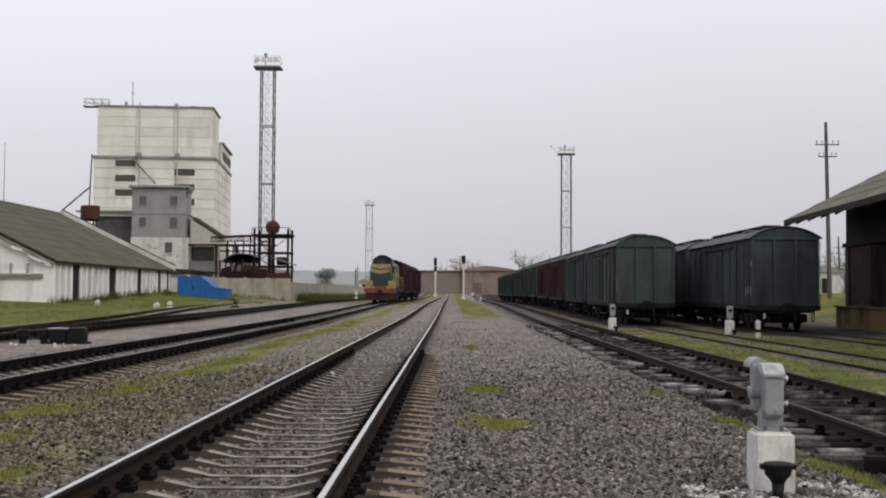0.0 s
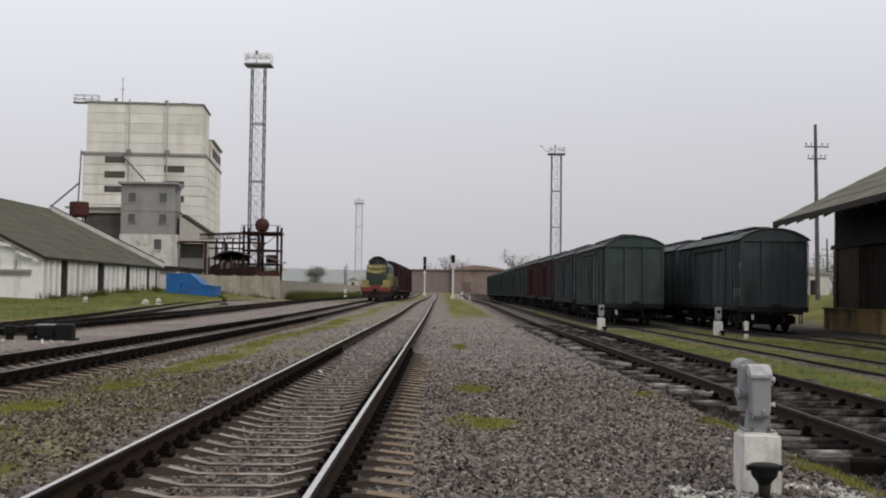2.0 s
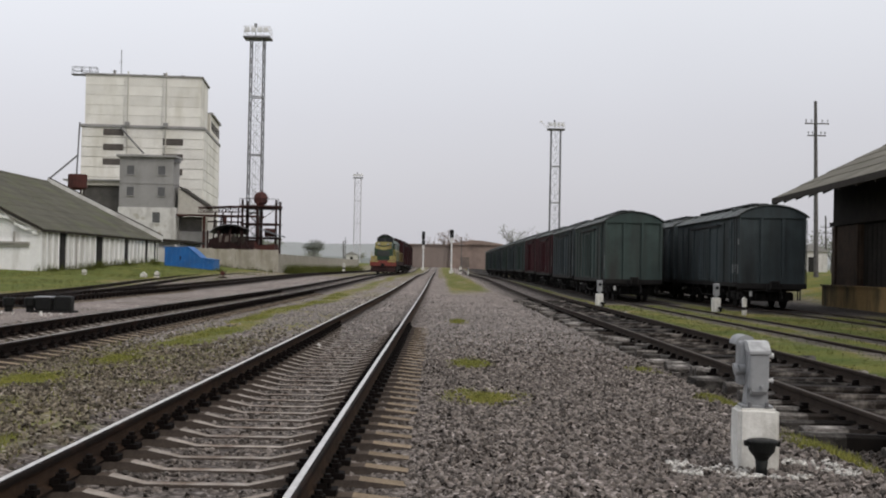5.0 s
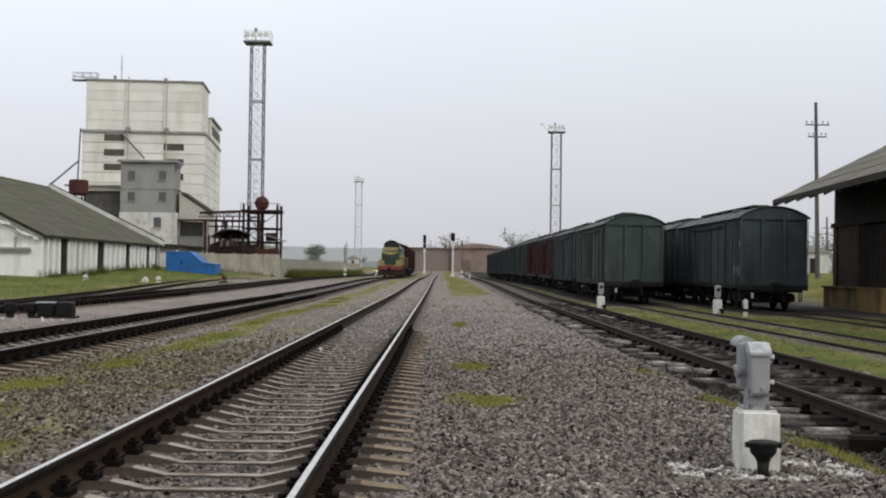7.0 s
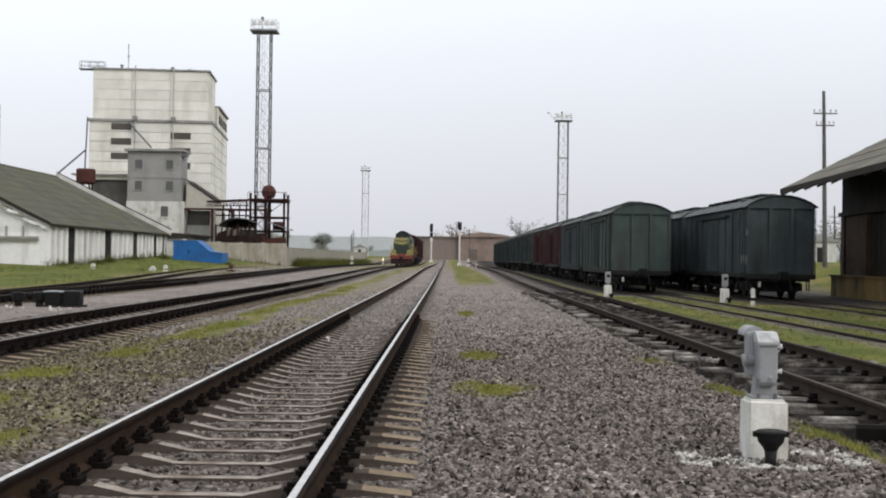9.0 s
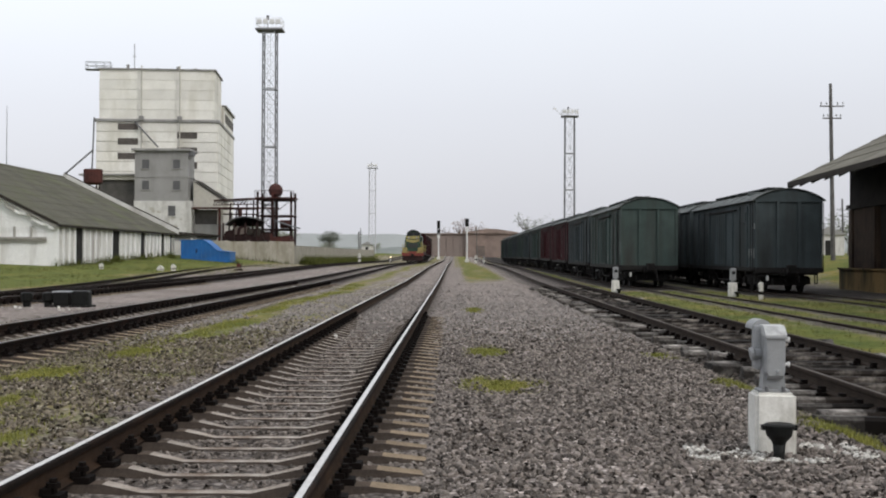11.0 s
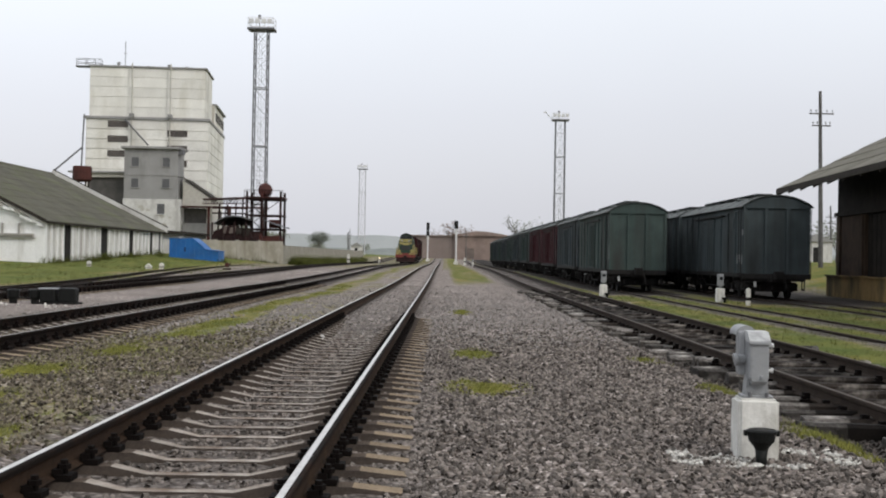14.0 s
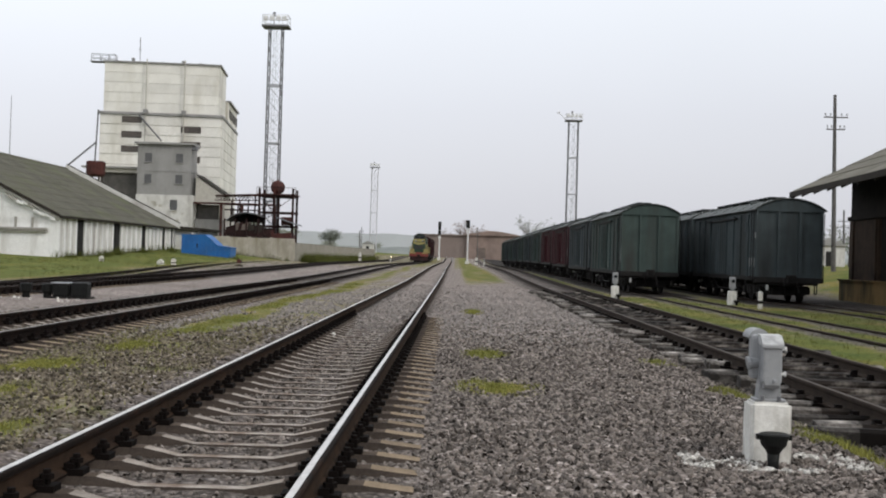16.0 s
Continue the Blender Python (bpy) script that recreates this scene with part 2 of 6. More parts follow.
M = {
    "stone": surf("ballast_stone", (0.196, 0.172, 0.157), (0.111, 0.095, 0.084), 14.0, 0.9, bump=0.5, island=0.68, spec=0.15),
    # lighter, more even copy of the ballast colour, painting haze with distance
    "far_stone": surf("haze_paled_ballast_stone", (0.265, 0.243, 0.230), (0.205, 0.187, 0.176), 3.0, 0.9, bump=0.3, island=0.22, spec=0.15),
    "mossy_stone": surf("mossy_ballast_stone", (0.172, 0.145, 0.114), (0.088, 0.076, 0.056), 7.0, 0.9, bump=0.4, dirt=(0.09, 0.09, 0.045), dirt_scale=1.3, dirt_amount=0.25, island=0.7, spec=0.12),
    "oily_stone": surf("oily_ballast_stone", (0.088, 0.0736, 0.064), (0.0352, 0.0288, 0.0256), 9.0, 0.7, bump=0.4, island=0.8, spec=0.2),
    "white_stone": surf("limewashed_stone", (0.66, 0.645, 0.61), (0.38, 0.36, 0.33), 16.0, 0.9, island=0.3),
    "blade": surf("grass_blade", (0.225, 0.222, 0.052), (0.130, 0.138, 0.034), 1.2, 0.7, bump=0, island=0.4, fine=20, spec=0.15),
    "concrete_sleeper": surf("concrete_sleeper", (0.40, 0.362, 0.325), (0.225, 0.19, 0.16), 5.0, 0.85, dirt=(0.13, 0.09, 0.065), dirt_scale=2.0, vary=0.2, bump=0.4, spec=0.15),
    # darker brown concrete for the tops beside the rails
    "sleeper_seat": surf("dark_brown_concrete", (0.085, 0.062, 0.046), (0.045, 0.033, 0.025), 6.0, 0.9, dirt=(0.045, 0.033, 0.026), dirt_scale=3.0, vary=0.25, bump=0.4, spec=0.15),
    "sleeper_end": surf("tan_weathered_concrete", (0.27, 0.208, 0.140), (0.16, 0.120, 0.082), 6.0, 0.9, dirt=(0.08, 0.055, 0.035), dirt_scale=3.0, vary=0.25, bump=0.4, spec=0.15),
    # darker copy of the sleeper concrete, shade put into the flank colour
    "sleeper_flank": surf("shaded_concrete_flank", (0.080, 0.064, 0.054), (0.042, 0.034, 0.029), 6.0, 0.95, spec=0.1),
    "blade_dull": surf("dull_yard_grass", (0.100, 0.110, 0.028), (0.055, 0.064, 0.017), 1.0, 0.8, bump=0, island=0.5, fine=20, spec=0.1),
    "wood_end": surf("weathered_wood_end", (0.060, 0.052, 0.046), (0.026, 0.023, 0.021), 7.0, 0.8, dirt=(0.40, 0.37, 0.34), dirt_scale=2.2, dirt_amount=0.55, vary=0.6, bump=0.5, spec=0.15),
    "wood_sleeper": surf("creosoted_wood", (0.026, 0.020, 0.016), (0.012, 0.010, 0.009), 4.0, 0.75, dirt=(0.19, 0.17, 0.15), dirt_scale=1.8, dirt_amount=0.35, vary=0.7, bump=0.5, spec=0.08),
    # rust taken near black, the shade of the rail head put into its colour
    "rail_side": surf("shaded_rusty_rail", (0.012, 0.007, 0.005), (0.006, 0.0045, 0.004), 6.0, 0.85, metal=0.0, dirt=(0.022, 0.011, 0.007), dirt_scale=2.0, spec=0.08),
    "rail_web": surf("brown_rusty_rail_web", (0.046, 0.028, 0.018), (0.020, 0.013, 0.009), 5.0, 0.9, metal=0.0, dirt=(0.02, 0.013, 0.010), dirt_scale=1.6, dirt_amount=0.4, spec=0.08),
    "rail_worn": surf("worn_rail_head", (0.34, 0.31, 0.29), (0.20, 0.175, 0.16), 3.0, 0.42, metal=0.6, bump=0.1),
    "rail_head": surf("polished_rail_head", (0.72, 0.695, 0.675), (0.55, 0.525, 0.505), 8.0, 0.42, metal=0.8, bump=0.05),
    "rail_dull": surf("dull_rail_head", (0.066, 0.049, 0.038), (0.040, 0.030, 0.024), 8.0, 0.72, metal=0.1, bump=0.1),
    "clip": surf("oily_steel", (0.009, 0.007, 0.006), (0.005, 0.004, 0.004), 20.0, 0.75, spec=0.04),
    "wagon_green": surf("dark_green_wagon_paint", (0.064, 0.088, 0.081), (0.043, 0.061, 0.058), 1.1, 0.7, dirt=(0.036, 0.036, 0.033), dirt_scale=0.9, streak=0.12, dirt_amount=0.65, vary=0.12, spec=0.08),
    "wagon_grey": surf("dark_grey_wagon_paint", (0.064, 0.078, 0.083), (0.044, 0.055, 0.059), 1.1, 0.7, dirt=(0.028, 0.030, 0.030), dirt_scale=0.9, streak=0.12, dirt_amount=0.65, vary=0.12, spec=0.08),
    "wagon_red": surf("oxide_red_wagon_paint", (0.062, 0.019, 0.023), (0.040, 0.0145, 0.0165), 1.5, 0.7, dirt=(0.04, 0.025, 0.025), dirt_scale=1.2, streak=0.15, vary=0.15, spec=0.08),
    "wagon_brown": surf("red_brown_wagon_paint", (0.0432, 0.01591, 0.01742), (0.0288, 0.01224, 0.01426), 1.5, 0.65, dirt=(0.03, 0.02, 0.02), dirt_scale=1.2, streak=0.2, vary=0.12, spec=0.08),
    "wagon_roof": surf("dull_zinc_wagon_roof", (0.085, 0.095, 0.092), (0.05, 0.057, 0.056), 1.2, 0.6, metal=0.2, dirt=(0.03, 0.028, 0.025), dirt_scale=0.8),
    "zinc": surf("weathered_zinc_plank", (0.17, 0.18, 0.19), (0.09, 0.095, 0.10), 2.0, 0.55, metal=0.2, dirt=(0.05, 0.05, 0.05), dirt_scale=1.5, vary=0.3),
    "black": surf("sooty_black_iron", (0.030, 0.028, 0.027), (0.017, 0.016, 0.016), 6.0, 0.7, metal=0.2, spec=0.08),
    "white_mark": surf("chalky_white_paint", (0.6, 0.6, 0.58), (0.35, 0.35, 0.34), 12.0, 0.8),
    "stencil": surf("worn_stencil_paint", (0.30, 0.31, 0.31), (0.10, 0.11, 0.11), 14.0, 0.8),
    "loco_green": surf("locomotive_green", (0.01584, 0.0504, 0.02592), (0.01152, 0.0324, 0.01872), 2.0, 0.45, dirt=(0.03, 0.04, 0.03), dirt_scale=1.5),
    "loco_yellow": surf("locomotive_yellow", (0.36, 0.31, 0.11), (0.22, 0.19, 0.075), 2.0, 0.5, dirt=(0.2, 0.15, 0.06), dirt_scale=2.0),
    "loco_olive": surf("faded_olive_panel", (0.20, 0.19, 0.07), (0.13, 0.13, 0.05), 2.0, 0.55, dirt=(0.07, 0.07, 0.04), dirt_scale=1.5),
    "loco_red": surf("locomotive_red", (0.21, 0.042, 0.03), (0.13, 0.03, 0.024), 2.0, 0.5, dirt=(0.1, 0.04, 0.03), dirt_scale=2.0),
    "loco_roof": surf("dark_locomotive_roof", (0.04, 0.045, 0.042), (0.025, 0.028, 0.027), 2.0, 0.6),
    "dark_glass": surf("dark_window_glass", (0.02, 0.024, 0.028), (0.014, 0.016, 0.018), 0.8, 0.12, bump=0),
    "panel_white": surf("cream_elevator_panel", (0.76, 0.7474, 0.6996), (0.66, 0.6464, 0.6042), 0.35, 0.85, dirt=(0.50, 0.48, 0.42), dirt_scale=0.25, streak=0.25, vary=0.07, fine=12),
    "joint": surf("grey_joint", (0.50, 0.48, 0.43), (0.40, 0.38, 0.34), 2.0, 0.9, fine=12),
    "cement_grey": surf("weathered_grey_render", (0.31, 0.305, 0.30), (0.25, 0.245, 0.24), 0.4, 0.9, dirt=(0.18, 0.175, 0.17), dirt_scale=0.3, streak=0.3, fine=14),
    "whitewash": surf("patchy_whitewash", (0.66, 0.65, 0.63), (0.50, 0.49, 0.47), 0.8, 0.9, dirt=(0.30, 0.28, 0.26), dirt_scale=0.6, streak=0.3, fine=18),
    "whitewash_wall": surf("whitewashed_barn_wall", (0.82, 0.82, 0.82), (0.72, 0.72, 0.71), 0.7, 0.9, dirt=(0.50, 0.49, 0.47), dirt_scale=0.9, streak=0.15, dirt_amount=0.4, fine=18, vary=0.06),
    "dark_door": surf("dark_plank_door", (0.035, 0.033, 0.032), (0.02, 0.02, 0.02), 2.0, 0.8, fine=25, spec=0.08),
    "slate": surf("mossy_slate_roof", (0.105, 0.098, 0.075), (0.068, 0.066, 0.05), 0.5, 0.9, dirt=(0.085, 0.09, 0.048), dirt_scale=0.3, fine=10, bump=0.5, vary=0.12, spec=0.15),
    "verge": surf("pale_verge_board", (0.42, 0.40, 0.37), (0.28, 0.27, 0.25), 1.5, 0.85),
    "rust": surf("rusty_steel", (0.10, 0.038, 0.032), (0.055, 0.025, 0.024), 1.2, 0.8, metal=0.2, dirt=(0.04, 0.025, 0.024), dirt_scale=0.8, spec=0.15),
    "rust_dark": surf("dark_rusty_steel", (0.045, 0.025, 0.024), (0.026, 0.018, 0.018), 1.2, 0.8, metal=0.2, spec=0.08),
    "galv": surf("galvanised_steel", (0.42, 0.43, 0.45), (0.30, 0.31, 0.33), 2.0, 0.5, metal=0.5, dirt=(0.2, 0.19, 0.18), dirt_scale=1.0),
    "mast_grey": surf("dull_mast_steel", (0.17, 0.17, 0.18), (0.12, 0.12, 0.125), 2.0, 0.6, metal=0.3),
    "blue": surf("blue_painted_sheet", (0.016, 0.135, 0.40), (0.012, 0.10, 0.31), 0.8, 0.5, dirt=(0.02, 0.09, 0.24), dirt_scale=0.7, fine=12),
    "wall_concrete": surf("stained_concrete_fence", (0.38, 0.36, 0.31), (0.27, 0.25, 0.21), 0.7, 0.9, dirt=(0.16, 0.145, 0.10), dirt_scale=0.9, streak=0.25, dirt_amount=0.6, vary=0.06, fine=12),
    "brick": surf("dark_red_brick", (0.120, 0.084, 0.062), (0.082, 0.060, 0.047), 1.5, 0.9, dirt=(0.05, 0.035, 0.03), dirt_scale=0.5, vary=0.3, bump=0.3, spec=0.15),
    # far wall colours, brick and grey, are lightened to paint haze
    "far_brick": surf("haze_paled_brick_wall", (0.275, 0.205, 0.175), (0.22, 0.17, 0.15), 0.2, 0.95, dirt=(0.15, 0.115, 0.10), dirt_scale=0.25, fine=4),
    "far_grey": surf("haze_paled_grey_brown_wall", (0.25, 0.20, 0.18), (0.21, 0.175, 0.16), 0.2, 0.95, dirt=(0.19, 0.155, 0.14), dirt_scale=0.15, fine=4),
    "timber": surf("tarred_timber", (0.05, 0.043, 0.037), (0.03, 0.027, 0.024), 2.0, 0.85, fine=30, spec=0.08),
    "platform": surf("stained_platform_concrete", (0.44, 0.28, 0.11), (0.28, 0.185, 0.08), 0.7, 0.9, dirt=(0.07, 0.06, 0.03), dirt_scale=0.6, streak=0.4, dirt_amount=0.8, fine=15),
    "signal_grey": surf("grey_enamel", (0.279, 0.2852, 0.2925), (0.2232, 0.23, 0.2385), 5.0, 0.5, dirt=(0.17, 0.17, 0.17), dirt_scale=5.0, dirt_amount=0.3, fine=80, grit=0.1),
    "signal_white": surf("limewashed_concrete", (0.68, 0.67, 0.635), (0.54, 0.525, 0.49), 5.0, 0.9, dirt=(0.34, 0.325, 0.29), dirt_scale=5.0, dirt_amount=0.55, streak=0.4, bump=0.3, grit=0.12, fine=35),
    # lighter copy of the grey enamel, skylight on the lid put into colour
    "signal_lid": surf("sky_lit_enamel", (0.50, 0.505, 0.51), (0.36, 0.365, 0.37), 6.0, 0.5, dirt=(0.24, 0.24, 0.24), dirt_scale=6.0, dirt_amount=0.4, fine=60, grit=0.12),
    "cable_cup": surf("black_cast_iron", (0.012, 0.013, 0.012), (0.007, 0.007, 0.007), 12.0, 0.5, spec=0.12),
    "mast_white": surf("white_signal_mast", (0.70, 0.70, 0.70), (0.55, 0.55, 0.55), 1.0, 0.7),
    # mast steel lightened, mist put into its colour
    "mast_mist": surf("haze_paled_mast_steel", (0.50, 0.50, 0.53), (0.42, 0.42, 0.45), 1.0, 0.7),
    "tin": surf("weathered_tin_sheet", (0.17, 0.18, 0.20), (0.10, 0.105, 0.115), 1.0, 0.6, metal=0.2, dirt=(0.07, 0.06, 0.055), dirt_scale=0.8),
    "shed_slate": surf("pale_weathered_slate", (0.19, 0.175, 0.145), (0.135, 0.125, 0.10), 0.5, 0.9, dirt=(0.10, 0.098, 0.07), dirt_scale=0.4, fine=10, bump=0.5, vary=0.10, spec=0.15),
    "pole_wood": surf("silvered_timber", (0.15, 0.145, 0.14), (0.085, 0.08, 0.078), 3.0, 0.85, fine=40, spec=0.1),
    "rail_rust": surf("old_rusty_rail", (0.048, 0.035, 0.027), (0.028, 0.021, 0.017), 5.0, 0.85, dirt=(0.02, 0.015, 0.012), dirt_scale=2.0, spec=0.1),
    "bark": surf("grey_bark", (0.14, 0.125, 0.115), (0.10, 0.09, 0.082), 6.0, 0.9),
    # the three foliage colours are lightened to paint in haze
    "leaf": surf("haze_paled_dull_foliage", (0.24, 0.255, 0.195), (0.18, 0.195, 0.15), 0.5, 0.8, bump=0, island=0.35, fine=3),
    "leaf_mist": surf("haze_paled_foliage", (0.27, 0.285, 0.265), (0.215, 0.23, 0.215), 0.5, 0.9, bump=0, island=0.25, fine=3),
    "leaf_brown": surf("haze_paled_autumn_foliage", (0.28, 0.20, 0.155), (0.21, 0.155, 0.125), 0.5, 0.8, bump=0, island=0.35, fine=3),
    "lamp_red": glow("red_signal_lens", (1.0, 0.12, 0.05), 2.0),
    "lamp_warm": glow("warm_signal_lens", (1.0, 0.75, 0.45), 5.0),
    # dark fill that paints the shade inside bays and wall openings
    "bay_dark": surf("dark_opening_shade", (0.119, 0.112, 0.105), (0.07, 0.0672, 0.0644), 0.8, 0.9, fine=8, spec=0.08),
    "bay_brown": surf("brown_shaded_boards", (0.19, 0.155, 0.135), (0.12, 0.10, 0.09), 0.6, 0.9, fine=8, spec=0.08),
    # woodland colours, here and in far_wood, are paled to paint haze
    "far_mist": surf("haze_paled_far_woodland", (0.285, 0.298, 0.298), (0.255, 0.268, 0.268), 0.02, 1.0, bump=0, fine=0.05, grit=0.04),
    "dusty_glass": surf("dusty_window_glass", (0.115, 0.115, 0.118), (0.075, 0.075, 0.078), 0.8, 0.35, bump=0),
    "far_wood": surf("haze_paled_woodland", (0.215, 0.228, 0.218), (0.15, 0.165, 0.155), 0.05, 1.0, bump=0, fine=0.3),
}


def ground_material():
    """Gravel with grass where the mesh's own cover attribute says so."""
    m = bpy.data.materials.new("gravel_and_grass")
    m.use_nodes = True
    n, l = m.node_tree.nodes, m.node_tree.links
    b, geo = n["Principled BSDF"], n.new("ShaderNodeNewGeometry")
    cover = n.new("ShaderNodeAttribute")
    cover.attribute_name = "cover"

    def tex(kind, scale, detail=4.0):
        t = n.new(kind)
        t.inputs["Scale"].default_value = scale
        if kind == "ShaderNodeTexNoise":
            t.inputs["Detail"].default_value = detail
        l.new(geo.outputs["Position"], t.inputs["Vector"])
        return t

    def ramp(src, stops):
        r = n.new("ShaderNodeValToRGB")
        r.color_ramp.elements[0].position, r.color_ramp.elements[0].color = stops[0][0], (*stops[0][1], 1)
        r.color_ramp.elements[1].position, r.color_ramp.elements[1].color = stops[-1][0], (*stops[-1][1], 1)
        for p, c in stops[1:-1]:
            r.color_ramp.elements.new(p).color = (*c, 1)
        l.new(src, r.inputs[0])
        return r.outputs[0]

    def mix(fac, a, c, mode="MIX"):
        x = n.new("ShaderNodeMix")
        x.data_type, x.blend_type = "RGBA", mode
        if isinstance(fac, float):
            x.inputs[0].default_value = fac
        else:
            l.new(fac, x.inputs[0])
        l.new(a, x.inputs[6])
        l.new(c, x.inputs[7])
        return x.outputs[2]

    vor = tex("ShaderNodeTexVoronoi", 17.0)
    stones = ramp(vor.outputs["Color"], [(0.05, (0.16, 0.139, 0.127)), (0.5, (0.30, 0.266, 0.245)), (0.95, (0.46, 0.425, 0.40))])
    # darkens the crevices between stones, their shade put into the colour
    gaps = ramp(vor.outputs["Distance"], [(0.25, (1, 1, 1)), (0.62, (0.35, 0.34, 0.34))])
    gravel = mix(1.0, stones, gaps, "MULTIPLY")
    stain = ramp(tex("ShaderNodeTexNoise", 0.35, 6.0).outputs["Fac"], [(0.35, (0.98, 0.95, 0.93)), (0.65, (1.36, 1.33, 1.33))])
    gravel = mix(1.0, gravel, ramp(tex("ShaderNodeTexNoise", 4.0, 8.0).outputs["Fac"], [(0.3, (0.68, 0.66, 0.64)), (0.7, (1.3, 1.3, 1.3))]), "MULTIPLY")
    gravel = mix(1.0, gravel, stain, "MULTIPLY")
    soil_and_shade = n.new("ShaderNodeAttribute")
    soil_and_shade.attribute_name = "soil_and_shade"
    # near-black tone for oily dirt and for shade painted on the ground
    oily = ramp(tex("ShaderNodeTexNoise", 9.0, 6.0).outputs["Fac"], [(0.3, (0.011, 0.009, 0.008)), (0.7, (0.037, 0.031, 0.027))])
    gravel = mix(soil_and_shade.outputs["Fac"], gravel, oily)
    g_fine = ramp(tex("ShaderNodeTexNoise", 14.0, 6.0).outputs["Fac"], [(0.25, (0.045, 0.058, 0.014)), (0.5, (0.094, 0.110, 0.025)), (0.8, (0.165, 0.168, 0.045))])
    g_wide = ramp(tex("ShaderNodeTexNoise", 0.6, 5.0).outputs["Fac"], [(0.3, (0.62, 0.78, 0.6)), (0.5, (1.0, 1.0, 0.9)), (0.68, (1.45, 1.15, 1.1))])
    grass = mix(1.0, g_fine, g_wide, "MULTIPLY")
    thin = ramp(cover.outputs["Fac"], [(0.70, (1.42, 1.18, 1.35)), (0.97, (1.0, 1.0, 1.0))])
    grass = mix(1.0, grass, thin, "MULTIPLY")
    add = n.new("ShaderNodeMath")
    add.operation = "ADD"
    l.new(cover.outputs["Fac"], add.inputs[0])
    l.new(tex("ShaderNodeTexNoise", 2.6, 8.0).outputs["Fac"], add.inputs[1])
    edge = n.new("ShaderNodeMapRange")
    edge.inputs["From Min"].default_value, edge.inputs["From Max"].default_value = 0.80, 1.30
    l.new(add.outputs[0], edge.inputs["Value"])
    l.new(mix(edge.outputs["Result"], gravel, grass), b.inputs["Base Color"])
    b.inputs["Roughness"].default_value = 0.92
    b.inputs["Specular IOR Level"].default_value = 0.12
    bp = n.new("ShaderNodeBump")
    bp.inputs["Strength"].default_value, bp.inputs["Distance"].default_value, bp.invert = 0.8, 0.03, True
    l.new(vor.outputs["Distance"], bp.inputs["Height"])
    l.new(bp.outputs["Normal"], b.inputs["Normal"])
    return m


# ---- building helpers ----
class Shape:
    """Collects boxes, bars and prisms, then becomes one mesh."""

    def __init__(self):
        self.v, self.f, self.mi, self.slot = [], [], [], 0

    def add(self, verts, faces):
        k = len(self.v)
        self.v.extend(tuple(p) for p in verts)
        self.f.extend(tuple(i + k for i in q) for q in faces)
        self.mi.extend([self.slot] * len(faces))
        return self

    def box(self, x0, x1, y0, y1, z0, z1, bevel=0.0):
        if bevel:
            return self.rounded(x0, x1, y0, y1, z0, z1, bevel)
        return self.add([(x0, y0, z0), (x1, y0, z0), (x1, y1, z0), (x0, y1, z0), (x0, y0, z1), (x1, y0, z1), (x1, y1, z1), (x0, y1, z1)],
                        [(0, 3, 2, 1), (4, 5, 6, 7), (0, 1, 5, 4), (1, 2, 6, 5), (2, 3, 7, 6), (3, 0, 4, 7)])

    def rounded(self, x0, x1, y0, y1, z0, z1, r):
        bm = bmesh.new()
        bmesh.ops.create_cube(bm, size=1.0, matrix=Matrix.LocRotScale(((x0 + x1) / 2, (y0 + y1) / 2, (z0 + z1) / 2), None, (x1 - x0, y1 - y0, z1 - z0)))
        bmesh.ops.bevel(bm, geom=list(bm.edges), offset=r, segments=2, affect="EDGES", profile=0.6)
        bm.verts.index_update()
        self.add([v.co[:] for v in bm.verts], [[v.index for v in f.verts] for f in bm.faces])
        bm.free()
        return self

    def bar(self, p0, p1, r, n=8, r1=None, flat=None):
        """A round (or, with flat, four-sided) bar between two points, tapering to r1."""
        a, b = Vector(p0), Vector(p1)
        d = (b - a).normalized()
        u = d.cross(Vector((0, 0, 1)) if abs(d.z) < 0.9 else Vector((1, 0, 0))).normalized()
        w = d.cross(u)
        r1 = r if r1 is None else r1
        ring = []
        for c, q in ((a, r), (b, r1)):
            for k in range(n):
                t = 2 * math.pi * (k + 0.5) / n
                ring.append(c + u * math.cos(t) * q + w * math.sin(t) * q)
        return self.add(ring, [(k, (k + 1) % n, n + (k + 1) % n, n + k) for k in range(n)] + [tuple(range(n))[::-1], tuple(range(n, 2 * n))])

    def prism(self, poly, axis, a0, a1):
        """A closed outline in the plane across the axis, pushed from a0 to a1 along it."""
        put = {"x": lambda p, q, s: (s, p, q), "y": lambda p, q, s: (p, s, q), "z": lambda p, q, s: (p, q, s)}[axis]
        n = len(poly)
        verts = [put(p, q, a0) for p, q in poly] + [put(p, q, a1) for p, q in poly]
        return self.add(verts, [(k, (k + 1) % n, n + (k + 1) % n, n + k) for k in range(n)] + [tuple(range(n))[::-1], tuple(range(n, 2 * n))])

    def turned(self, profile, centre, n=16):
        """A body of revolution round an upright axis: rows of radius, height."""
        x, y, z = centre
        verts = [(x + r * math.cos(2 * math.pi * k / n), y + r * math.sin(2 * math.pi * k / n), z + h) for r, h in profile for k in range(n)]
        faces = [(i * n + k, i * n + (k + 1) % n, (i + 1) * n + (k + 1) % n, (i + 1) * n + k) for i in range(len(profile) - 1) for k in range(n)]
        return self.add(verts, faces + [tuple(range(n))[::-1], tuple(range((len(profile) - 1) * n, len(profile) * n))])

    def mesh(self, name, *mats):
        me = bpy.data.meshes.new(name)
        me.from_pydata(self.v, [], self.f)
        for m in mats:
            me.materials.append(M[m] if isinstance(m, str) else m)
        if len(mats) > 1:
            me.polygons.foreach_set("material_index", self.mi)
